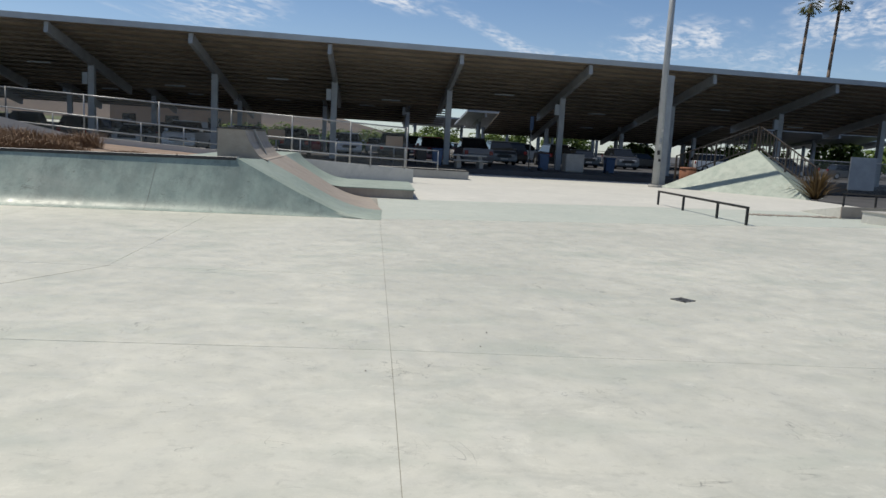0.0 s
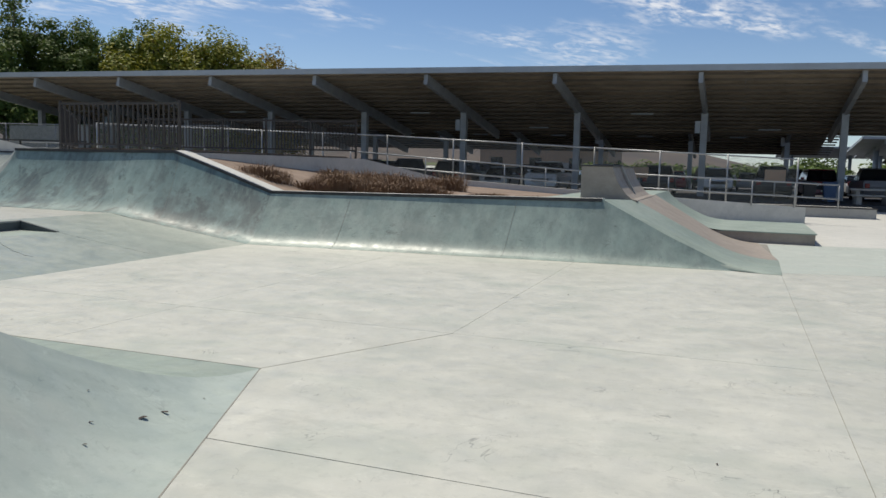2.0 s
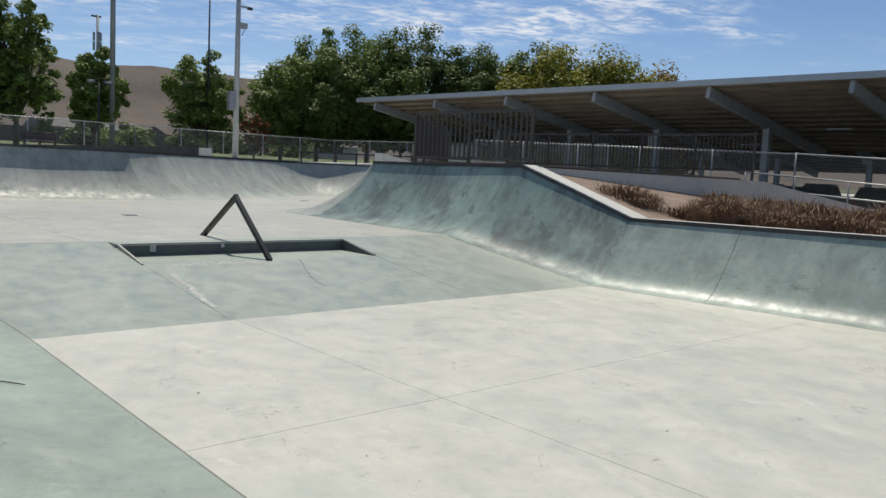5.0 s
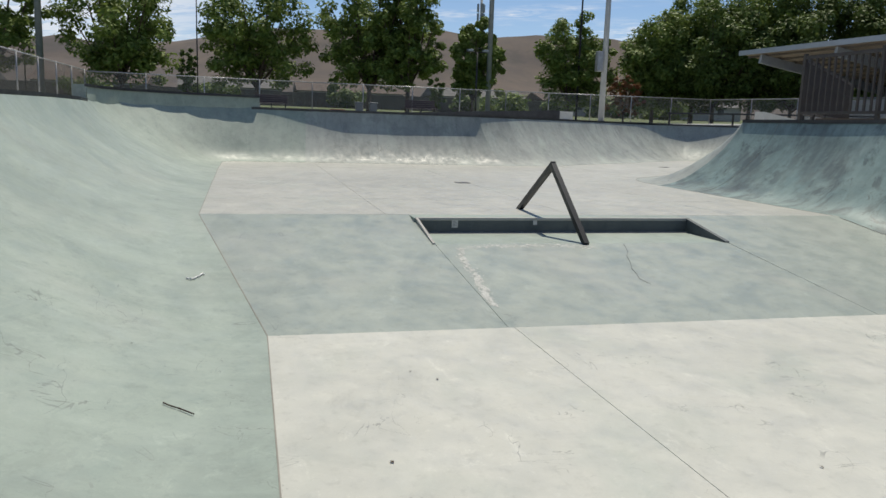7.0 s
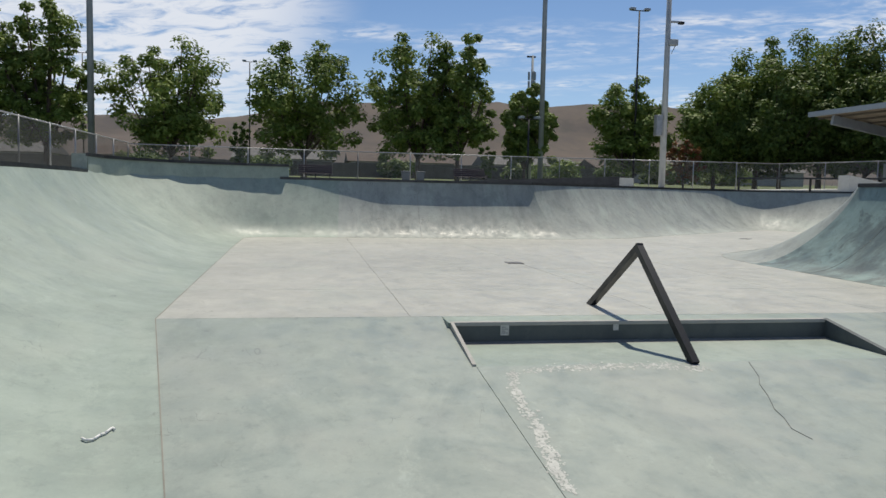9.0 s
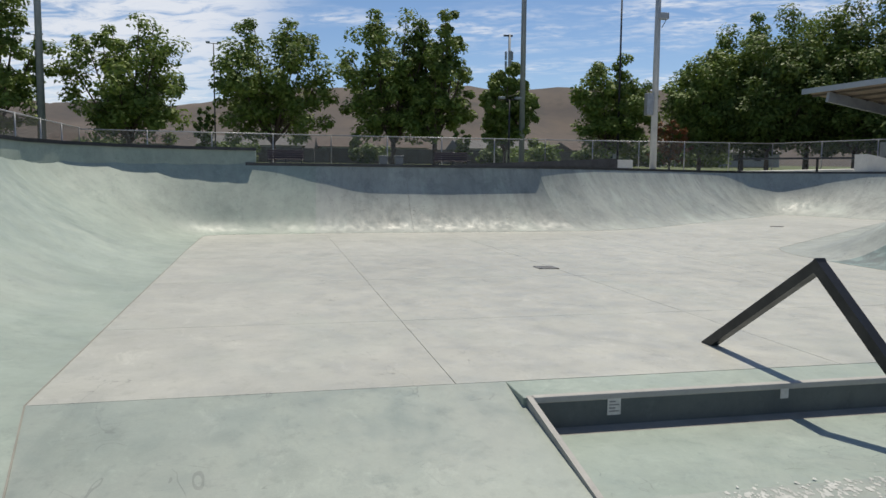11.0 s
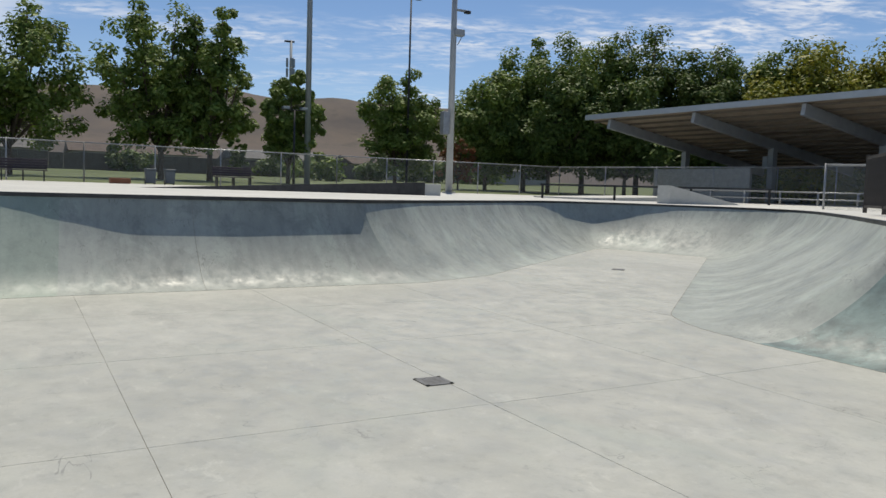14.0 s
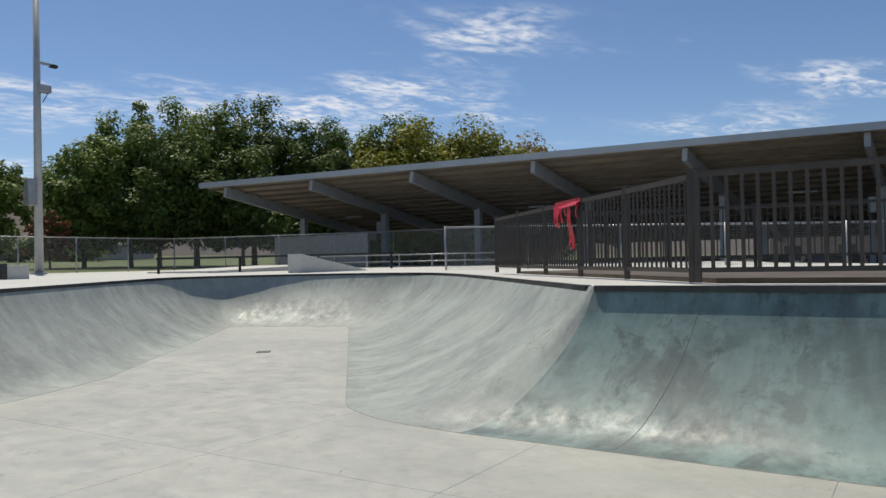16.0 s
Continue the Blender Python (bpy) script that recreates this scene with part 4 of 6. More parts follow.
# extension above the bowl corner, carrying the ramp's curve up to a raised coping
ext = thing("extension_wall", "green concrete extension wall above the bowl corner", "wall", kind="structure")
EXT = [(-18.1, 5.20), (-19.0, 5.22), (-20.0, 5.57), (-20.88, 6.21), (-21.49, 7.0), (-21.81, 7.70), (-22.0, 8.3), (-22.07, 8.68)]
out = [Vector((-0.05, -1)), Vector((-0.2, -0.98)), Vector((-0.48, -0.88)), Vector((-0.7, -0.71)), Vector((-0.85, -0.53)), Vector((-0.93, -0.36)), Vector((-0.97, -0.24)), Vector((-1, 0))]
back = [Vector(p) + o * 0.02 for p, o in zip(EXT, out)]
part("face", loft([(*p, 1.40, *b, Z2, -0.5) for p, b in zip(EXT, back)], 6, 1), M_green, ext)
cb = bmesh.new()
for k in range(len(EXT) - 1):
    (x0, y0), (x1, y1) = back[k], back[k + 1]
    n0, n1 = out[k] * 0.28, out[k + 1] * 0.28
    part("wall_run", prism([(x0 + n0.x * 0.02, y0 + n0.y * 0.02), (x1 + n1.x * 0.02, y1 + n1.y * 0.02), (x1 + n1.x, y1 + n1.y), (x0 + n0.x, y0 + n0.y)], 1.4, Z2 - 0.004), M_wall, ext)
    sqbar(cb, (x0, y0, Z2 - 0.02), (x1, y1, Z2 - 0.02), 0.07, 0.06)
part("coping", cb, M_coping, ext)

# ---- trees and plants ----
rng = np.random.default_rng(7)


def leaf_cloud(centres, radii, per, size, flat=0.75):
    """Many small folded leaves round clump centres, as one mesh."""
    c = np.repeat(np.asarray(centres, float), per, axis=0)
    r = np.repeat(np.asarray(radii, float), per)
    n = len(c)
    d = rng.normal(size=(n, 3))
    d /= np.linalg.norm(d, axis=1)[:, None]
    p = c + d * (r * rng.random(n) ** 0.33)[:, None] * np.array([1, 1, flat])
    # blades face outward and up, as they hang on a twig
    up = d * 0.7 + np.array([0, 0, 0.75]) + rng.normal(size=(n, 3)) * 0.42
    a = np.cross(up, rng.normal(size=(n, 3))); a /= np.linalg.norm(a, axis=1)[:, None]
    b = np.cross(up, a); b /= np.linalg.norm(b, axis=1)[:, None]
    s = size * (0.6 + 0.8 * rng.random(n))[:, None]
    v = np.stack([p - a * s, p + b * s * 0.55, p + a * s, p - b * s * 0.55], 1).reshape(-1, 3)
    f = np.arange(4 * n).reshape(-1, 4)
    me = bpy.data.meshes.new("leaves")
    me.from_pydata(v.tolist(), [], f.tolist())
    return me


def tree(label, x, y, z, height, width, mat, bottom=0.28, per=75, lobes=7, leaf=0.17, lean=0.0):
    """Trunk and limbs rising to lobes; the crown is a cloud of leaves round many twigs."""
    t = thing("tree", label, "tree", at=(x, y, z))
    tb = bmesh.new()
    fork = height * bottom
    tube(tb, (0, 0, -0.1), (lean * 0.4, 0, fork), height * 0.018, height * 0.013, 9)
    centres, radii = [], []
    dense = lobes > 12
    for k in range(lobes):
        ang = math.tau * (k * 0.618 + rng.random() * 0.25)
        reach = 0.18 + 0.82 * ((k + 0.5) / lobes) ** 0.7
        rad = width * 0.42 * reach
        top = height * (1.0 - 0.42 * reach ** 1.6) * (0.90 + 0.12 * rng.random())
        end = Vector((math.cos(ang) * rad, math.sin(ang) * rad, top))
        mid = Vector((end.x * 0.55, end.y * 0.55, fork + (top - fork) * 0.42))
        base = Vector((lean * 0.4, 0, fork * (0.8 + 0.2 * rng.random())))
        tube(tb, base, mid, height * 0.010, height * 0.006, 6)
        tube(tb, mid, end, height * 0.006, height * 0.002, 5)
        shoots = 13 if dense else 12
        for j in range(shoots):
            u = 0.16 + 0.84 * (j + 0.5 * rng.random()) / (shoots - 0.5)
            q = base.lerp(mid, u * 2) if u < 0.5 else mid.lerp(end, u * 2 - 1)
            w = width * 0.17 * (1.15 - u)
            off = Vector(rng.normal(size=3)) * w
            off.z *= 0.7
            cpos = q + off + Vector((q.x, q.y, 0)) * 0.12
            if cpos.z > fork * 1.0:
                tube(tb, q, cpos, height * 0.0022, height * 0.001, 4)
                centres.append(cpos[:]); radii.append(width * (0.052 + 0.06 * rng.random()) * (1.35 if dense else 1.05))
    part("trunk", tb, M_bark, t)
    me = leaf_cloud(centres, radii, per, leaf)
    me.materials.append(mat)
    crown = new("crown", me)
    crown.parent = t
    return t


G = "trees along the field"
TREES = [(-63, -14.0, 12.2, 8.5), (-62, -9.0, 13.0, 6.6), (-62, -0.6, 10.2, 8.6), (-62, 9.0, 10.6, 8.6), (-62, 17.6, 11.8, 8.0), (-61.5, 20.6, 11.6, 6.0), (-62, 26.1, 8.3, 4.8), (-62, 34.4, 8.7, 7.0)]
for x, y, h, w in TREES:
    tagged(tree("leafy green sycamore tree behind the field fence", x, y, field_z(x) - 0.02, h * 1.06, w * 1.08, M_leaf, 0.16, 120, 12, 0.155), group=G)
GROUP = [(-60.5, 41.5, 9.3, 6.5, M_leaf), (-61, 45.5, 12, 8, M_leaf), (-58.5, 49.5, 13.2, 9, M_leaf), (-56.5, 53.5, 13.4, 9, M_leafdark), (-53.5, 57, 12.6, 8.5, M_leafdark), (-57, 45, 10, 8, M_leafdark),
         (-52, 61, 12.2, 9, M_leaf), (-47.5, 63.0, 12.6, 13.5, M_leafyellow), (-43.6, 66.0, 12.0, 12.5, M_leafyellow), (-40.2, 68.0, 10.9, 10, M_leafamber), (-50, 62, 12.6, 9, M_leafdark), (-54, 50, 9, 8, M_leafdark)]
for x, y, h, w, m in GROUP:
    lab = {M_leaf: "dense green broadleaf tree beside the canopy", M_leafdark: "dense dark green tree beside the canopy", M_leafyellow: "yellow-green tree rising behind the canopy", M_leafamber: "amber-leaved tree rising behind the canopy"}[m]
    tree(lab, x, y, field_z(x) - 0.02 if x < -50 else 0.3, (h - 0.6) * 1.10 if x < -50 else (h + 0.5) * 1.08, w * 1.08, m, 0.16, 240 if m is M_leafyellow else 160, 20 if x > -50 else 14, 0.18 if m is M_leafyellow else 0.15)
tree("small thin reddish tree behind the fence", -58, 37.6, 1.95, 4.6, 3.0, M_leafred, 0.2, 26, 6, 0.13)


def bush(label, x, y, z, h, w, mat):
    b = thing("bush", label, "bush", at=(x, y, z))
    cs, rs = [], []
    for k in range(26):
        a, r = rng.random() * math.tau, w * 0.42 * math.sqrt(rng.random())
        cs.append((math.cos(a) * r, math.sin(a) * r, h * (0.2 + 0.6 * rng.random() * (1 - (r / w) ** 2)))); rs.append(w * 0.16)
    me = leaf_cloud(cs, rs, 70, 0.12 + 0.022 * w)
    me.materials.append(mat)
    o = new("foliage", me); o.parent = b
    tb = bmesh.new()
    for k in range(5):
        tube(tb, (0, 0, 0), tuple(np.array(cs[k]) * 0.9), 0.03, 0.01, 5)
    part("stem", tb, M_bark, b)


for x, y, h, w, m in ((-84, 36, 3.2, 6, M_leaf), (-104, 60, 3.6, 9, M_leafdark), (-104, 68, 3.4, 9, M_leaf), (-100, 50, 3.0, 6, M_leafdark), (-109, 40, 3.2, 7, M_leafdark), (-109, 22, 3.4, 6, M_leafdark), (-109, 4, 3.6, 6, M_leafdark), (-109, -12, 3.6, 7, M_leafdark)):
    bush("rounded green shrub at the far side of the field", x, y, field_z(x) - 0.05, h * 0.85, w, m)
for x, y, h in ((-98, 1.5, 8.5), (-104, 33, 6), (-110, 20, 6)):
    tree("dark conical conifer beyond the field", x, y, field_z(x), h - 1, 3.0, M_leafdark, 0.1, 60, 5, 0.2)
for x, y, h, w in ((36, 92, 4, 7), (44, 88, 4.4, 7), (52, 94, 5, 8), (-9, 86, 3.4, 6), (-4, 86, 3.6, 6.5), (1.5, 86, 3.4, 6.5), (7, 86, 3.6, 6.5), (12, 86, 3.2, 6), (30, 150, 9, 12), (46, 160, 8, 12), (20, 170, 9, 10), (62, 90, 6, 10), (74, 96, 7, 10)):
    bush("green hedge shrub beyond the car park", x, y, 0.3, h * 0.7, w, M_leafdark)


def palm(x, y, z0, z1, lean):
    p = thing("palm_tree", "tall thin fan palm far beyond the canopy", "tree", "palms", at=(x, y, 0.3))
    H = z1
    tb = bmesh.new()
    n = 10
    for k in range(n):
        tube(tb, (lean * (k / n) ** 2, 0, H * k / n), (lean * ((k + 1) / n) ** 2, 0, H * (k + 1) / n), 0.36 - 0.012 * k, 0.36 - 0.012 * (k + 1), 8)
    part("trunk", tb, M_bark2, p)
    vs, fs = [], []
    for k in range(46):
        a, e = rng.random() * math.tau, -0.9 + 1.9 * rng.random()
        L = 1.6 + 0.7 * rng.random()
        d = Vector((math.cos(a) * math.cos(e), math.sin(a) * math.cos(e), math.sin(e)))
        side = d.cross(Vector((0, 0, 1))).normalized() * 0.5
        o = Vector((lean, 0, H))
        tip = o + d * L
        m = o + d * L * 0.55
        for s in (-1, -0.5, 0, 0.5, 1):
            i = len(vs)
            vs += [tuple(m), tuple(tip + side * s * 1.3 + Vector((0, 0, -0.25 - 0.2 * abs(s)))), tuple(tip + side * (s + 0.35) * 1.3 + Vector((0, 0, -0.35)))]
            fs.append((i, i + 1, i + 2))
        i = len(vs)
        vs += [tuple(o), tuple(m + side * 0.08), tuple(m - side * 0.08)]
        fs.append((i, i + 1, i + 2))
    me = bpy.data.meshes.new("fronds")
    me.from_pydata(vs, [], fs)
    me.materials.append(M_palm)
    o = new("crown", me); o.parent = p


palm(77.8, 130, 0.3, 28.6, 1.0)
palm(83.2, 130, 0.3, 29.6, 1.0)

flax = thing("flax_plant", "spiky bronze flax plant beside the ramp", "plant", at=(24.8, 35.6, 0.0))
for k in range(130):
    a, e, L = rng.random() * math.tau, 0.3 + 1.15 * rng.random(), 1.5 + 0.7 * rng.random()
    d = Vector((math.cos(a), math.sin(a), 0))
    s = Vector((-d.y, d.x, 0)) * 0.035
    bm = bmesh.new()
    pts = [Vector((0, 0, 0)) + d * 0.08, d * L * 0.5 * math.cos(e) + Vector((0, 0, L * 0.55 * math.sin(e))), d * L * math.cos(e) * 1.05 + Vector((0, 0, L * 0.85 * math.sin(e)))]
    v = [bm.verts.new(p + q) for p, q in ((pts[0], -s), (pts[0], s), (pts[1], s * 0.9), (pts[1], -s * 0.9), (pts[2], Vector()))]
    bm.faces.new(v[:4]); bm.faces.new((v[3], v[2], v[4]))
    part("leaf", bm, M_flax, flax)

# dry bunch grass in the planter: many thin blades in tufts
tufts = [(-8.2 + 0.30 * k + rng.normal() * 0.2, 19.0 + 2.6 * rng.random(), 0.34 + 0.3 * rng.random()) for k in range(15)] + \
        [(-8.4 + 0.5 * k, 22.4 + 2.0 * rng.random(), 0.4 + 0.35 * rng.random()) for k in range(9)] + [(-2.6, 20.6, 0.14), (-1.4, 20.0, 0.12), (-3.6, 19.6, 0.2)]
for x, y, h in tufts:
    tf = thing("bunch_grass", "dry straw-coloured bunch grass tuft in the planter", "grass", "dry grass tufts", at=(x, y, 0.97 - 0.02 * (y - 19) + 0.16 * max(0, -7.0 - x) if x > -9 else 1.85))
    n = 520
    vs, fs = [], []
    for k in range(n):
        a = rng.random() * math.tau
        r0 = 0.5 * math.sqrt(rng.random())
        L, sp = h * (0.5 + 0.65 * rng.random()), 0.2 + 0.8 * rng.random()
        b = np.array([math.cos(a) * r0, math.sin(a) * r0, 0])
        o = np.array([math.cos(a), math.sin(a), 0])
        s = np.array([-o[1], o[0], 0]) * 0.008
        m_, t_ = b + o * L * 0.25 * sp + [0, 0, L * 0.65], b + o * L * 0.85 * sp + [0, 0, L * (1.05 - 0.6 * sp)]
        i = len(vs)
        vs += [tuple(b - s), tuple(b + s), tuple(m_ + s), tuple(m_ - s), tuple(t_)]
        fs += [(i, i + 1, i + 2, i + 3), (i + 3, i + 2, i + 4)]
    me = bpy.data.meshes.new("blades")
    me.from_pydata(vs, [], fs)
    me.materials.append(M_drygrass)
    o = new("blades", me); o.parent = tf

# ---- hills ----
bm = bmesh.new()
nx, ny = 26, 120
gv = []
for i in range(nx + 1):
    row = []
    for j in range(ny + 1):
        a = radians(70 + 130 * j / ny)
        d = 420 + 45 * i
        x, y = math.cos(a) * d, math.sin(a) * d
        prof = max(0, min(1, i / 7)) ** 1.3
        nz = noise.fractal(Vector((x / 260, y / 260, 0.3)), 0.9, 2.1, 6)
        fade = max(0.0, min(1.0, (j / ny - 0.12) * 5))
        row.append(bm.verts.new((x, y, 2 + prof * fade * (66 + 31 * nz + 0.02 * (d - 420)) * (1 if i < 9 else max(0.2, 1 - (i - 9) / 18)))))
    gv.append(row)
for i in range(nx):
    for j in range(ny):
        f = bm.faces.new((gv[i][j], gv[i][j + 1], gv[i + 1][j + 1], gv[i + 1][j])); f.smooth = True
hm = Mat("dry_hill_grass_fold_shade", 0.95)
# dry grass tones; the dark noise patches paint in shade of the folds
hc = hm.mix(hm.span(hm.noise(0.012, 6, 0.65), 0.35, 0.65), (0.122, 0.094, 0.073, 1), (0.066, 0.056, 0.053, 1))
hc = hm.mix(hm.span(hm.noise(0.03, 6, 0.7), 0.53, 0.66, 0, 0.75), hc, (0.052, 0.049, 0.042, 1))
hm.colour(hc)
hills = part("hills", bm, hm.m)
tagged(hills, "dry brown rolling hills on the skyline", "hills", kind="structure")

# ---- poles ----


def pole(label, x, y, z0, z1, r0, r1, mat, name="light_pole"):
    p = thing(name, label, "pole", at=(x, y, 0))
    tube_ = bmesh.new()
    tube(tube_, (0, 0, z0), (0, 0, z1), r0, r1, 12)
    part("shaft", tube_, mat, p)
    part("base", bar((0, 0, z0), (0, 0, z0 + 0.12), r0 * 1.9, None, 12), M_kerb, p)
    return p


p = pole("pale grey tapered light pole with stickers near the base", 18.6, 40.2, 0.0, 14, 0.19, 0.14, M_whitepole)
for k, (z, w, m) in enumerate(((1.7, 0.16, M_black), (2.1, 0.12, M_paper), (2.35, 0.16, M_greyframe), (1.35, 0.1, M_black), (2.9, 0.1, M_paper))):
    bm = bmesh.new()
    for i in range(5):
        a0, a1 = radians(235 + 9 * i + k * 9), radians(244 + 9 * i + k * 9)
        rr_ = 0.190
        v = [bm.verts.new((math.cos(a) * rr_, math.sin(a) * rr_, z + dz)) for a, dz in ((a0, 0), (a1, 0), (a1, w * 1.4), (a0, w * 1.4))]
        bm.faces.new(v)
    part("sticker", bm, m, p)
p = pole("grey flood light pole with camera boxes beside the deck", -44.9, 29.45, 1.9, 15.5, 0.19, 0.13, M_whitepole)
part("camera_box", block((-0.1, -0.05, 10.15), (0.25, 0.55, 10.5), 0.04), M_greyframe, p)
part("camera_arm", block((-0.04, 0.1, 11.45), (0.08, 0.85, 11.56), 0.02), M_greyframe, p)
part("camera_dome", block((-0.1, 0.6, 11.38), (0.14, 0.95, 11.54), 0.05), M_black, p)
part("cable", bar((0.1, 0.45, 10.15), (0.1, 0.2, 9.7), 0.02), M_black, p)
part("control_box", block((-0.2, -0.55, 5.0), (0.2, -0.18, 6.2), 0.03), M_galv, p)
pole("dark steel floodlight mast beyond the fence", -60, 26.8, 1.95, 30, 0.21, 0.15, M_greyframe, "floodlight_mast")
pole("dark steel floodlight mast beyond the fence", -60, -5.5, 1.95, 30, 0.24, 0.17, M_greyframe, "floodlight_mast")
for x, y, h, lab in ((-60, 34.4, 15.8, "thin dark field light pole with twin lamps"), (-95, -15.3, 16.0, "thin distant field light pole with twin lamps"), (-95, 2.7, 15.9, "thin distant field light pole with twin lamps"), (-58, 25.2, 7.0, "slim black path lamp with a flat head")):
    p = pole(lab, x, y, 1.95, h, 0.09, 0.06, M_black)
    part("lamp_arm", block((-0.06, -0.7, h - 0.06), (0.06, 0.7, h), 0.01), M_black, p)
    for s in (-1, 1):
        part("lamp_head", block((-0.15, s * 0.6 - 0.22, h - 0.02), (0.25, s * 0.6 + 0.22, h + 0.16), 0.03), M_greyframe, p)
mast = pole("grey phone mast with stacked antenna panels", -78, 31.3, 1.95, 15.2, 0.17, 0.12, M_whitepole, "phone_mast")
for z in (12.6, 13.5):
    for a in (0, 120, 240):
        m_ = Matrix.Rotation(radians(a), 4, "Z")
        part("antenna", block((0.25, -0.14, z - 0.7), (0.42, 0.14, z + 0.1), 0.02, m_), M_greyframe, mast)
part("top_arm", block((-0.1, -0.6, 15.0), (0.1, 0.3, 15.15), 0.02), M_black, mast)

# ---- field side: benches, bins, ledge, rails ----


def bench(x, y):
    b = thing("bench", "dark slatted bench with a backrest by the fence", "bench", "field benches", at=(x, y, 1.93))
    for k in range(4):
        part("back_slat", block((-0.28 - 0.03 * k, -0.88, 0.48 + 0.11 * k), (-0.24 - 0.03 * k, 0.88, 0.57 + 0.11 * k), 0.008), M_board, b)
    for k in range(4):
        part("seat_slat", block((-0.2 + 0.12 * k, -0.88, 0.42), (-0.1 + 0.12 * k, 0.88, 0.46), 0.008), M_board, b)
    for yy in (-0.75, 0.0, 0.75):
        part("leg", block((-0.2, yy - 0.025, 0), (0.2, yy + 0.025, 0.42), 0.008), M_steel, b)


bench(-44.6, 18.0)
bench(-44.6, 9.6)


def bin_(x, y, z, mat, label, h=1.0, w=0.56):
    b = thing("bin", label, "bin", at=(x, y, z))
    bm = bmesh.new()
    bot, topv = [], []
    for sx, sy in ((-1, -1), (1, -1), (1, 1), (-1, 1)):
        bot.append(bm.verts.new((sx * w * 0.42, sy * w * 0.45, 0.05))); topv.append(bm.verts.new((sx * w * 0.5, sy * w * 0.55, h * 0.9)))
    bm.faces.new(bot[::-1]); bm.faces.new(topv)
    for k in range(4):
        bm.faces.new((bot[k], bot[(k + 1) % 4], topv[(k + 1) % 4], topv[k]))
    bmesh.ops.bevel(bm, geom=bm.edges[:], offset=0.03, segments=2, affect="EDGES")
    part("body", bm, mat, b)
    part("lid", block((-w * 0.54, -w * 0.6, h * 0.89), (w * 0.54, w * 0.6, h), 0.03), mat, b)
    for s in (-1, 1):
        part("wheel", bar((-w * 0.3, s * w * 0.4, 0.1), (-w * 0.3, s * w * 0.52, 0.1), 0.1), M_black, b)


bin_(-44.4, 14.4, 1.93, M_greybin, "grey wheeled rubbish bin by the fence", 0.68, 0.4)
bin_(-44.4, 15.2, 1.93, M_greybin, "grey wheeled recycling bin by the fence", 0.68, 0.4)
pot = thing("planter_tray", "low terracotta planter tray on the deck", "planter", at=(-44.5, 13.2, 1.93))
part("body", block((-0.3, -0.4, 0), (0.3, 0.4, 0.24), 0.04), M_terra, pot)

hub = thing("hubba_ledge", "long green concrete ledge rising to a blunt end", "ledge")
part("core", prism([(-34, 12.2), (-33.2, 12.2), (-33.2, 21.8), (-34, 21.8)], 1.8, [1.84, 1.84, 2.30, 2.30]), M_palegreen, hub)
part("end", block((-34, 21.82, 1.85), (-33.2, 22.5, 2.28), 0.02), M_deck, hub)
part("edge", prism([(-33.24, 12.2), (-33.17, 12.2), (-33.17, 21.85), (-33.24, 21.85)], 1.8, [1.87, 1.87, 2.33, 2.33]), M_coping, hub)

for a, b, h in (((-35.6, 28.6), (-30.0, 36.0), 0.55),):
    g = thing("flat_rail", "long dark steel flat grind rail on the deck", "grind rail")
    A_, B_ = Vector((*a, 1.9 + h)), Vector((*b, 1.9 + h + 0.06))
    bm = bmesh.new(); sqbar(bm, A_, B_, 0.08, 0.08); part("bar", bm, M_steel, g)
    for u in (0.01, 0.33, 0.66, 0.99):
        q = A_.lerp(B_, u)
        bm = bmesh.new(); sqbar(bm, (q.x, q.y, 1.88), q, 0.07, 0.07); part("leg", bm, M_steel, g)
bump = thing("wedge_ramp", "low pale concrete wedge with a sloping ledge", "ramp")
part("core", prism([(-38, 30), (-34, 30), (-34, 36), (-38, 36)], 1.85, [1.95, 1.95, 2.12, 2.12]), M_deck, bump)
part("ledge", prism([(-29.15, 28.9), (-28.55, 28.9), (-28.3, 32.1), (-28.9, 32.1)], 1.80, [2.48, 2.48, 1.88, 1.88]), M_deck, bump)
for k in range(3):
    hand_rail("white pipe hand rail at the ramp steps", [(-36 + k * 1.6, 37 + k * 0.4, 1.92), (-29 + k * 1.6, 40.2 + k * 0.2, 1.92)], 0.55)
shed = thing("equipment_shed", "pale grey rolling screen panel by the fence", "screen")
part("panel", block((-44, 43.2, 1.9), (-37, 43.4, 3.75), 0.02), M_galv, shed)

# boards and houses beyond the field
bf = thing("board_fence", "long weathered board fence beyond the field", "fence")
for k in range(60):
    y0 = -40 + k * 1.6
    part("panel", block((-112.1, y0 + 0.01, 3.1), (-112.0, y0 + 1.59, 5.2 + 0.12 * rng.random())), M_woodfence, bf)


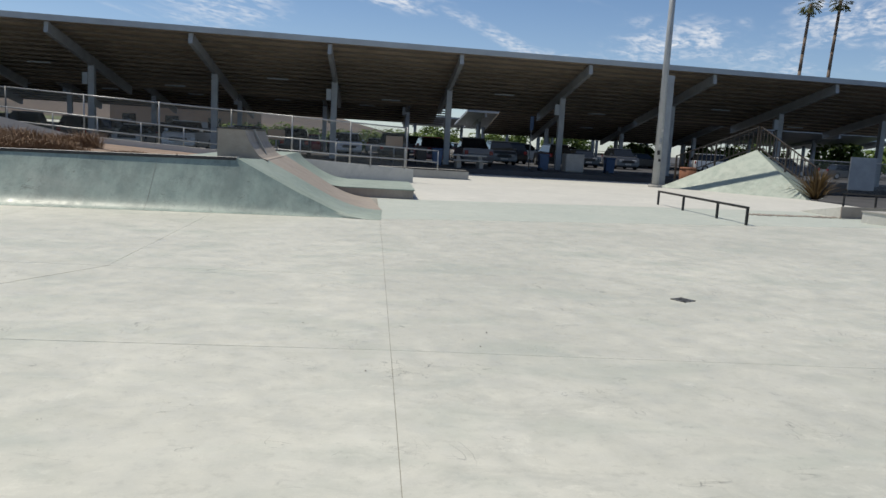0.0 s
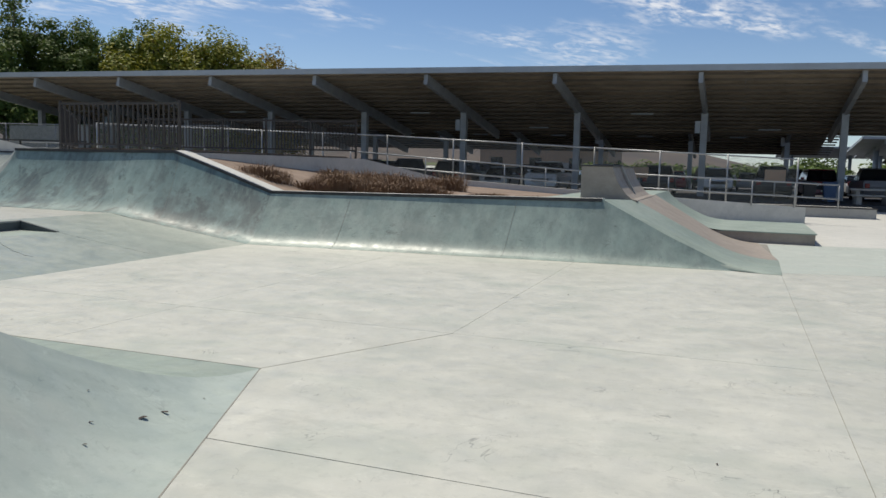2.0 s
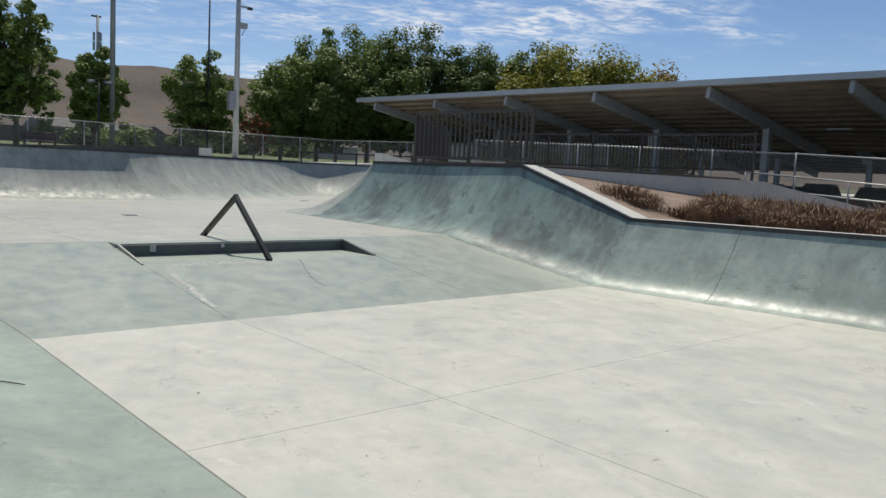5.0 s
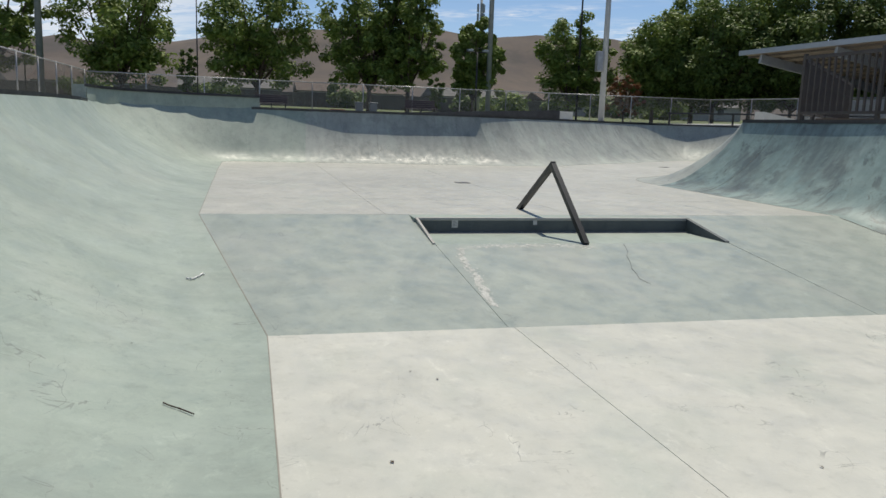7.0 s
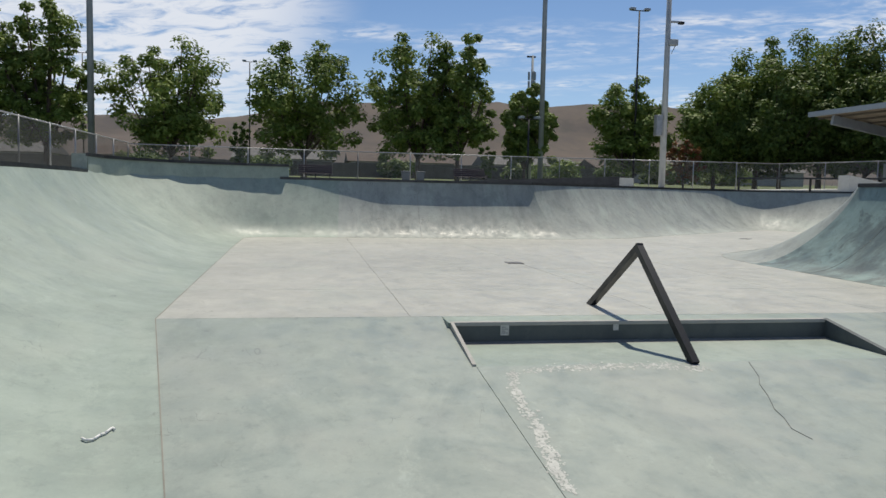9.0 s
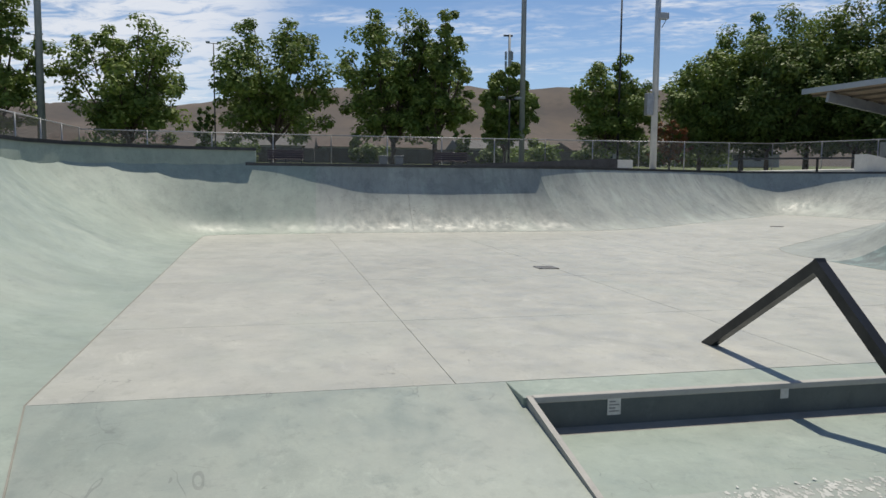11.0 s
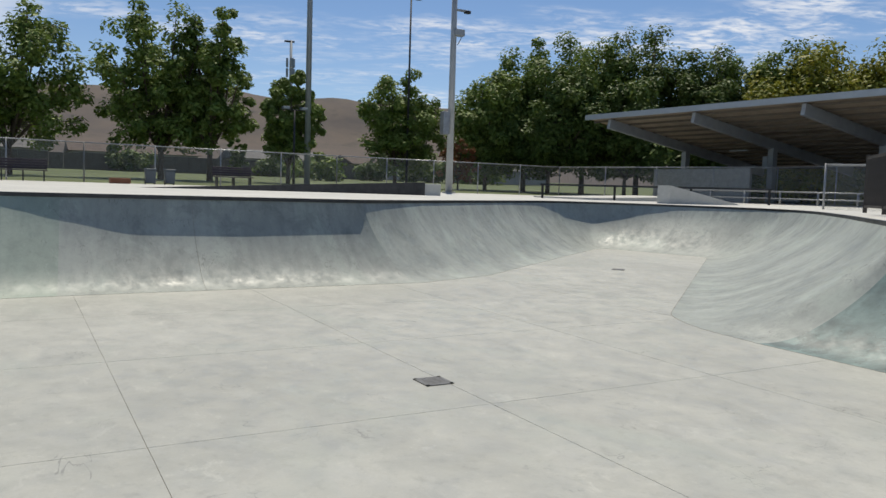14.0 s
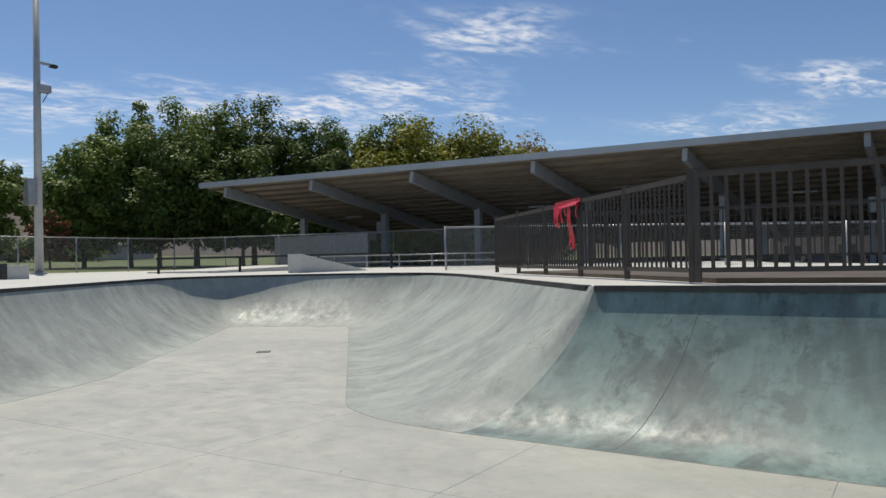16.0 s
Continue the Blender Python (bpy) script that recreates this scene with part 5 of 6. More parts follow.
def house(x, y, w, d, h, label, roofmat, turn=0):
    b = thing("house", label, "house", at=(x, y, field_z(x)), turn=turn)
    part("wall", block((-d / 2, -w / 2, 0), (d / 2, w / 2, h)), M_siding, b)
    bm = bmesh.new()
    o = 0.6
    pts = [(-d / 2 - o, -w / 2 - o, h), (d / 2 + o, -w / 2 - o, h), (d / 2 + o, w / 2 + o, h), (-d / 2 - o, w / 2 + o, h), (0, -w / 2 - o, h + d * 0.15), (0, w / 2 + o, h + d * 0.15)]
    v = [bm.verts.new(p) for p in pts]
    for f in ((0, 1, 4), (2, 3, 5), (1, 2, 5, 4), (3, 0, 4, 5), (3, 2, 1, 0)):
        bm.faces.new([v[i] for i in f])
    bmesh.ops.recalc_face_normals(bm, faces=bm.faces[:])
    part("roof", bm, roofmat, b)
    for k in range(int(w / 4)):
        yy = -w / 2 + 2 + 4 * k
        part("window", block((d / 2 - 0.02, yy - 0.6, 1.0), (d / 2 + 0.05, yy + 0.6, 2.0)), M_black, b)


for k, (y, w) in enumerate(((-34, 14), (-14, 15), (6, 14), (24, 16), (44, 14), (64, 16), (84, 14))):
    house(-124 - 3 * (k % 2), y, w, 10, 2.3, "low pale house with a shallow roof beyond the field", M_roof if k % 2 else M_greyroof)

# ---- car park ----
M_tyre = plain("tyre_rubber", (0.02, 0.02, 0.02, 1), 0.85)
M_glass = plain("car_glass", (0.012, 0.014, 0.016, 1), 0.08, 0.0, 0.1)
M_lampw = plain("headlight_glass", (0.55, 0.56, 0.58, 1), 0.15)
M_lampr = plain("tail_light", (0.25, 0.01, 0.01, 1), 0.2)


def paint(name, c):
    m = Mat(name, 0.28, 0.1)
    m.colour(m.mix(m.span(m.noise(1.5, 4), 0.3, 0.7, 0, 0.2), c, tuple(v * 0.8 for v in c[:3]) + (1,)))
    m.b.inputs["Coat Weight"].default_value = 0.6
    return m.m


def car(label, colour, kind, at, turn):
    """Body from a side outline, tapered glass house, roof, four wheels, lamps."""
    c = thing(kind, label, "car", "parked cars", at=at, turn=turn)
    L, W, H = {"suv": (4.8, 1.95, 1.75), "sedan": (4.7, 1.85, 1.45), "pickup": (5.6, 2.0, 1.85)}[kind]
    belt = 0.62 * H
    side = [(-L / 2, 0.35), (-L / 2 + 0.03, 0.75), (-L / 2 + 0.15, belt * 0.93), (-L / 2 + 1.35, belt), (L / 2 - 0.1, belt), (L / 2, 0.75), (L / 2 - 0.03, 0.35), (L / 2 - 0.25, 0.24), (-L / 2 + 0.25, 0.24)]
    bm = bmesh.new()
    a = [bm.verts.new((-W / 2, y, z)) for y, z in side]
    b = [bm.verts.new((W / 2, y, z)) for y, z in side]
    bm.faces.new(a); bm.faces.new(b[::-1])
    for k in range(len(side)):
        bm.faces.new((a[k], a[(k + 1) % len(side)], b[(k + 1) % len(side)], b[k]))
    bmesh.ops.recalc_face_normals(bm, faces=bm.faces[:])
    bmesh.ops.bevel(bm, geom=bm.edges[:], offset=0.07, segments=2, affect="EDGES")
    part("body", bm, colour, c)
    y0, y1 = -L / 2 + 1.15, {"suv": L / 2 - 0.15, "sedan": L / 2 - 0.75, "pickup": L / 2 - 2.2}[kind]
    bm = bmesh.new()
    lo = [bm.verts.new(p) for p in ((-W / 2 + 0.06, y0, belt - 0.03), (W / 2 - 0.06, y0, belt - 0.03), (W / 2 - 0.06, y1, belt - 0.03), (-W / 2 + 0.06, y1, belt - 0.03))]
    hi = [bm.verts.new(p) for p in ((-W / 2 + 0.26, y0 + 0.75, H - 0.05), (W / 2 - 0.26, y0 + 0.75, H - 0.05), (W / 2 - 0.26, y1 - 0.35, H - 0.05), (-W / 2 + 0.26, y1 - 0.35, H - 0.05))]
    bm.faces.new(lo[::-1]); bm.faces.new(hi)
    for k in range(4):
        bm.faces.new((lo[k], lo[(k + 1) % 4], hi[(k + 1) % 4], hi[k]))
    bmesh.ops.bevel(bm, geom=bm.edges[:], offset=0.05, segments=2, affect="EDGES")
    part("glass_house", bm, M_glass, c, "dark tinted windows")
    part("roof", block((-W / 2 + 0.24, y0 + 0.7, H - 0.07), (W / 2 - 0.24, y1 - 0.3, H), 0.03), colour, c)
    for sx in (-1, 1):
        for yy in (-L / 2 + 0.9, L / 2 - 0.95):
            w = part("wheel", bar((sx * (W / 2 - 0.2), yy, 0.34), (sx * (W / 2 + 0.02), yy, 0.34), 0.34, None, 16), M_tyre, c)
            part("rim", bar((sx * (W / 2 + 0.0), yy, 0.34), (sx * (W / 2 + 0.03), yy, 0.34), 0.21, None, 12), M_galv, w)
        part("headlight", block((sx * (W / 2 - 0.42) - 0.2, -L / 2 - 0.01, 0.66), (sx * (W / 2 - 0.42) + 0.2, -L / 2 + 0.12, 0.82), 0.03), M_lampw, c)
        part("tail_light", block((sx * (W / 2 - 0.2) - 0.12, L / 2 - 0.1, 0.75), (sx * (W / 2 - 0.2) + 0.12, L / 2 + 0.012, 1.0), 0.03), M_lampr, c)
        part("mirror", block((sx * (W / 2 + 0.1) - 0.1, y0 + 0.35, belt + 0.02), (sx * (W / 2 + 0.1) + 0.1, y0 + 0.45, belt + 0.16), 0.03), colour, c)
    part("grille", block((-0.55, -L / 2 - 0.012, 0.55), (0.55, -L / 2 + 0.1, 0.78), 0.02), M_black, c)
    part("number_plate", block((-0.26, -L / 2 - 0.03, 0.4), (0.26, -L / 2, 0.52)), M_paper, c)
    return c


PAINTS = {"white": paint("white_car_paint", (0.62, 0.63, 0.64, 1)), "black": paint("black_car_paint", (0.012, 0.013, 0.015, 1)), "grey": paint("grey_car_paint", (0.10, 0.105, 0.115, 1)),
          "silver": paint("silver_car_paint", (0.38, 0.39, 0.40, 1)), "red": paint("red_car_paint", (0.16, 0.012, 0.018, 1)), "blue": paint("blue_car_paint", (0.02, 0.035, 0.075, 1))}
CARS = [("suv", "grey", 13.6, 59.5), ("suv", "white", 2.1, 65.0), ("pickup", "black", 5.2, 53.5), ("suv", "red", 8.0, 55.5), ("sedan", "white", 11.0, 63.0), ("sedan", "black", 9.8, 66),
        ("suv", "black", -1.3, 53.5), ("suv", "blue", -4.4, 53.8), ("pickup", "white", -8.2, 53), ("sedan", "silver", -11.5, 53.2), ("suv", "black", -14.6, 53), ("pickup", "blue", -18, 53), ("suv", "grey", -21.2, 53),
        ("sedan", "white", -25.0, 53), ("suv", "silver", -28.5, 53), ("suv", "black", -33, 53), ("sedan", "grey", -37, 53), ("pickup", "white", -42, 53)]
CARS += [("suv", "black", 1.0, 72), ("sedan", "silver", 4.4, 72), ("pickup", "black", 7.6, 72.4), ("suv", "grey", -3.2, 72), ("suv", "black", -7.0, 72.2), ("sedan", "blue", -10.4, 72), ("suv", "black", -14.2, 72), ("pickup", "grey", -18.0, 72), ("suv", "white", -21.6, 72), ("suv", "black", -26.0, 66), ("sedan", "black", 22.0, 66), ("suv", "grey", 25.6, 66.4)]
CARS += [("sedan", "black", -12.8, 63), ("suv", "white", -6.4, 63.4), ("suv", "grey", -16.4, 63.2), ("sedan", "red", -1.0, 64), ("suv", "silver", -22.8, 63), ("suv", "black", 15.8, 66), ("pickup", "grey", 10.6, 52.8), ("suv", "black", 18.4, 62)]
for kind, col, x, y in CARS:
    car(f"parked {col} {kind} under the solar canopy", PAINTS[col], kind, (x, y, 0.30), 180 * (int(abs(x) * 3) % 2) + rng.normal() * 1.5)
for kind, col, x, y, tn in (("sedan", "silver", 25, 78, 80), ("suv", "silver", 20, 80, 85), ("sedan", "black", 31, 76, 90), ("suv", "white", 37, 72, 90), ("suv", "blue", 45, 74, 92), ("sedan", "grey", 51, 73, 90), ("suv", "black", 28, 92, 90), ("sedan", "white", 17, 96, 90), ("suv", "grey", 36, 96, 90)):
    car(f"parked {col} {kind} in the open car park", PAINTS[col], kind, (x, y, 0.30), tn)

# tan buildings behind the canopy
for x0, x1, y, h in ((-24, -9.5, 88, 4.6), (-62, -47, 66, 4.2)):
    b = thing("tan_building", "long low tan stucco building behind the car park", "building")
    part("wall", block((x0, y, 0.2), (x1, y + 12, h)), M_stucco, b)
    part("roof", block((x0 - 0.8, y - 0.8, h), (x1 + 0.8, y + 12.8, h + 0.35), 0.03), M_roof, b)
    for k in range(int((x1 - x0) / 4.5)):
        xx = x0 + 2 + 4.5 * k
        w = part("window", block((xx - 0.7, y - 0.06, 1.5), (xx + 0.7, y + 0.02, 2.9)), M_glass, b)
        part("frame", block((xx - 0.8, y - 0.09, 1.4), (xx + 0.8, y - 0.05, 1.5)), M_white, w)
    part("door", block((x0 + 9.6, y - 0.06, 0.3), (x0 + 10.6, y + 0.02, 2.4)), M_kerb, b)

# bins, table, cabinet at the plaza edge
bin_(7.5, 46.0, 0.30, M_bluebin, "blue wheeled recycling bin beside the walkway", 1.05, 0.6)
bin_(6.6, 46.2, 0.30, M_black, "dark wheeled rubbish bin beside the walkway", 1.05, 0.6)
bin_(14.4, 48.2, 0.30, M_bluebin, "blue wheeled recycling bin under the canopy", 1.05, 0.6)
bin_(19.0, 49.3, 0.30, M_bluebin, "blue wheeled recycling bin under the canopy", 1.05, 0.6)
blk = thing("concrete_bin", "square grey concrete litter bin", "bin", at=(16.4, 48.6, 0.30))
part("body", block((-0.6, -0.5, 0), (0.6, 0.5, 1.15), 0.08), M_kerb, blk)
part("rim", block((-0.5, -0.4, 1.15), (0.5, 0.4, 1.2), 0.02), M_black, blk)
rb = thing("round_bin", "round brown exposed-aggregate litter bin", "bin", at=(20.9, 41.5, 0.0))
part("body", bar((0, 0, 0), (0, 0, 1.0), 0.42, 0.45, 20), M_terra, rb)
part("lid", bar((0, 0, 1.0), (0, 0, 1.12), 0.47, 0.4, 20), M_terra, rb)
part("emblem", bar((0, -0.44, 0.55), (0, -0.47, 0.55), 0.18, None, 16), M_paper, rb)
tbl = thing("picnic_table", "concrete picnic table with two benches", "table", at=(9.4, 46.0, 0.30))
part("top", block((-1.0, -0.4, 0.68), (1.0, 0.4, 0.76), 0.02), M_kerb, tbl)
for s in (-1, 1):
    part("bench_top", block((-1.0, s * 0.75 - 0.15, 0.40), (1.0, s * 0.75 + 0.15, 0.47), 0.02), M_kerb, tbl)
    part("support", block((s * 0.65 - 0.12, -0.7, 0), (s * 0.65 + 0.12, 0.7, 0.42), 0.02), M_kerb, tbl)
    part("pedestal", block((s * 0.65 - 0.1, -0.2, 0.42), (s * 0.65 + 0.1, 0.2, 0.68), 0.02), M_kerb, tbl)
cab = thing("utility_post", "tall grey steel post behind the light pole", "post", at=(20.4, 44.0, 0.0))
part("post", block((-0.2, -0.2, 0), (0.2, 0.2, 6.2), 0.02), M_greyframe, cab)
sgn = thing("parking_sign", "thin post with a small blue parking sign", "sign", at=(14.0, 50.5, 0.30))
part("post", bar((0, 0, 0), (0, 0, 3.4), 0.035), M_galv, sgn)
part("plate", block((-0.12, -0.06, 2.5), (0.12, -0.03, 3.4), 0.01), M_bluebin, sgn)
for x, y in ((5.0, 46.8), (-2.0, 48)):
    s = thing("notice_board", "small tan notice board on a post", "sign", at=(x, y, 0.30))
    part("post", bar((0, 0, 0), (0, 0, 1.3), 0.04), M_galv, s)
    part("plate", block((-0.5, -0.04, 1.0), (0.5, 0.0, 1.6), 0.01), M_stucco, s)

# ---- corner hip ramp with rails on the plaza ----
hip = thing("corner_hip", "pale green concrete corner hip ramp", "ramp", kind="structure")
bm = bmesh.new()
v = [bm.verts.new(p) for p in ((19.0, 40.6, 0.0), (24.0, 35.0, 0.0), (23.6, 39.4, 2.25), (23.9, 39.8, 2.25), (21.0, 42.6, 0.0), (26.2, 37.2, 0.0))]
for f in ((0, 1, 2), (2, 1, 5, 3), (0, 2, 3, 4), (4, 3, 5), (0, 4, 5, 1)):
    bm.faces.new([v[i] for i in f])
bmesh.ops.recalc_face_normals(bm, faces=bm.faces[:])
bmesh.ops.subdivide_edges(bm, edges=bm.edges[:], cuts=4, use_grid_fill=True)
part("face", bm, M_green, hip)


def slope_rail(label, a, b, h):
    g = thing("slope_rail", label, "railing")
    A_, B_ = Vector(a), Vector(b)
    up = Vector((0, 0, 1))
    for dz in (h, 0.12):
        bm = bmesh.new(); sqbar(bm, A_ + up * dz, B_ + up * dz, 0.06, 0.06); part("rail", bm, M_bronze, g)
    for u in (0, 0.5, 1):
        q = A_.lerp(B_, u)
        bm = bmesh.new(); sqbar(bm, q - up * 0.1, q + up * (h + 0.03), 0.08, 0.08); part("post", bm, M_bronze, g)
    n = int((B_ - A_).length / 0.24)
    for k in range(1, n):
        q = A_.lerp(B_, k / n)
        bm = bmesh.new(); sqbar(bm, q + up * 0.12, q + up * h, 0.035, 0.035); part("picket", bm, M_bronze, g)


slope_rail("bronze picket rail descending the hip ramp", (23.7, 39.6, 2.25), (20.4, 42.0, 0.5), 1.2)
slope_rail("bronze picket rail descending the hip ramp", (23.8, 39.5, 2.25), (25.0, 36.2, 0.35), 1.2)
g = thing("plaza_ledge", "low concrete wedge with a dark brown end face", "ledge")
part("core", prism([(18.6, 24.2), (22.4, 25.0), (22.4, 27.6), (18.7, 26.7)], -0.02, [0.36, 0.36, 0.02, 0.02]), M_deck, g)
part("end", prism([(18.55, 24.14), (22.4, 24.95), (22.4, 24.99), (18.55, 24.18)], -0.02, 0.375), M_pink, g, "dark brown worn face")
g = thing("plaza_ledge", "low dark-edged concrete ledge on the plaza", "ledge")
part("core", prism([(18.32, 22.75), (18.5, 21.8), (23, 21.6), (23, 23.4)], -0.02, 0.33), M_deck, g)
part("edge", prism([(18.29, 22.78), (18.47, 21.77), (23.02, 21.57), (23.02, 23.43)], 0.33, 0.37), M_kerb, g)
g = thing("flat_rail", "grey steel rail above the plaza ledge", "grind rail")
RA, RB = Vector((23.1, 31.0, 0.55)), Vector((25.0, 27.6, 0.62))
bm = bmesh.new(); sqbar(bm, RA, RB, 0.06, 0.06); part("bar", bm, M_steel, g)
for u in (0.02, 0.35, 0.66, 0.97):
    q = RA.lerp(RB, u)
    bm = bmesh.new(); sqbar(bm, (q.x, q.y, 0), q, 0.06, 0.06); part("leg", bm, M_steel, g)
peb = thing("pebble_strip", "strip of loose brown pebbles along a floor joint", "pebbles", kind="stuff")
bm = bmesh.new()
for k in range(260):
    u, r = rng.random(), 0.02 + 0.03 * rng.random()
    c = Vector((15.2 + 3.4 * u, 23.8 + 0.45 * u, 0)) + Vector((rng.normal() * 0.05, rng.normal() * 0.12, r * 0.3))
    e = bmesh.ops.create_icosphere(bm, subdivisions=1, radius=r)
    for v in e["verts"]:
        v.co = Vector((v.co.x * 1.3, v.co.y, v.co.z * 0.6)) + c
part("pebbles", bm, M_pink, peb)
chain_fence("galvanised chain-link fence beyond the hip ramp", [(24.6, 41.2, 0), (40, 43.5, 0)], 1.9)
scr = thing("gate_screen", "plain grey gate panel in the fence", "gate")
part("panel", block((30.6, 41.9, 0.35), (32.2, 41.96, 2.2), 0.01), M_greyframe, scr)

# ---- small things on the concrete ----
tape = thing("red_tape", "torn red plastic tape tied on the guard rail", "tape")
TA, TB = Vector((-13.20, 18.34, 1.86)), Vector((-18.75, 24.3, 1.88))
q0, q1 = TA.lerp(TB, 0.385), TA.lerp(TB, 0.525)
td = (q1 - q0)
toff = Vector((-0.04, -0.05, 0))
for k, (u, w, z0, z1) in enumerate(((0.0, 0.95, 1.04, 1.15), (0.72, 0.28, 0.74, 1.12), (0.60, 0.14, 0.80, 1.10), (0.30, 0.13, 0.60, 1.08), (0.22, 0.12, 0.42, 0.98), (0.32, 0.09, 0.46, 0.85), (0.86, 0.12, 0.82, 1.1), (0.02, 0.10, 0.86, 1.12), (0.46, 0.10, 0.9, 1.1))):
    bm = bmesh.new()
    n = 8
    prev = None
    for i in range(n + 1):
        t_ = i / n
        z = z1 + (z0 - z1) * t_
        sway = Vector((0.03 * math.sin(5 * t_ + k), 0.03 * math.cos(4 * t_ + 2 * k), 0))
        a_ = q0 + td * u + toff + sway + Vector((0, 0, z))
        b_ = q0 + td * (u + w * (1 - 0.35 * t_)) + toff + sway * 0.4 + Vector((0, 0, z - 0.03 * math.sin(3 * t_ + k)))
        cur = (bm.verts.new(a_), bm.verts.new(b_))
        if prev:
            bm.faces.new((prev[0], prev[1], cur[1], cur[0]))
        prev = cur
    part("strip", bm, M_red, tape)

stk = thing("sticker", "small worn pale sticker on the ledge face", "sticker")
part("paper", block((NX1 + 0.001, 10.735, 0.368), (NX1 + 0.003, 10.81, 0.462)), M_paper, stk)
for k in range(4):
    part("print", block((NX1 + 0.0035, 10.745, 0.385 + 0.017 * k), (NX1 + 0.0045, 10.80 - 0.02 * (k % 2), 0.392 + 0.017 * k)), M_faint, stk)
stk = thing("sticker", "torn white sticker scrap on the ledge face", "sticker")
part("paper", block((NX1 + 0.001, 11.76, 0.40), (NX1 + 0.003, 11.81, 0.46)), M_paper, stk)


def on_side(x, y):
    """Height of the side bank face at a place."""
    rows = left_rows[-5:]
    for a, b in zip(rows, rows[1:]):
        if b[0] >= x >= a[0]:
            u = (x - a[0]) / (b[0] - a[0])
            f = [p + (q - p) * u for p, q in zip(a, b)]
            s = (f[1] - y) / (f[1] - f[4])
            return f[2] + (f[5] - f[2]) * curve01(max(0, s), f[6])
    return 0


def twig(label, pts, r, mat, lift=0.012):
    t = thing("twig" if mat is M_twig else "litter", label, "twig" if mat is M_twig else "litter")
    bm = bmesh.new()
    q = [Vector((x, y, on_side(x, y) + lift)) for x, y in pts]
    for a, b in zip(q, q[1:]):
        tube(bm, a, b, r, r * 0.8, 6)
    part("stem", bm, mat, t)


twig("dry brown twig lying on the side bank", [(-4.915, 7.955), (-4.88, 8.0), (-4.86, 8.04), (-4.795, 8.12)], 0.0045, M_twig)
twig("crumpled white plastic strip on the side bank", [(-7.56, 7.88), (-7.54, 7.91), (-7.56, 7.94), (-7.62, 7.96), (-7.645, 7.98), (-7.72, 8.0), (-7.70, 8.02)], 0.008, M_plastic)
for k in range(46):
    x, y = (rng.uniform(-8, 8), rng.uniform(4, 16))
    z = 0.0
    if x < -6.3:
        continue
    if y < 8.5 and x < 0.5:
        if x > -0.9:
            continue
        z = on_side(x, max(5.8, y)); y = max(5.8, y)
    d = thing("leaf_litter", "small dry brown leaf fragment on the concrete", "leaf", "leaf litter", at=(x, y, z + 0.004), turn=rng.random() * 360)
    bm = bmesh.new()
    s = 0.007 + 0.012 * rng.random()
    v = [bm.verts.new(p) for p in ((-s, 0, 0), (-s * 0.2, -s * 0.45, s * 0.3), (s, 0, 0.0), (0, s * 0.5, s * 0.25))]
    bm.faces.new((v[0], v[1], v[3])); bm.faces.new((v[1], v[2], v[3]))
    part("blade", bm, M_twig, d)

def on_hip(u, v):
    """A place on the hip face: u along its first panel, v up it."""
    a, b = hip_rows[0], hip_rows[1]
    f = [p + (q - p) * u for p, q in zip(a, b)]
    return Vector((f[0] + (f[3] - f[0]) * v, f[1] + (f[4] - f[1]) * v, f[2] + (f[5] - f[2]) * curve01(v, f[6]) + 0.006))


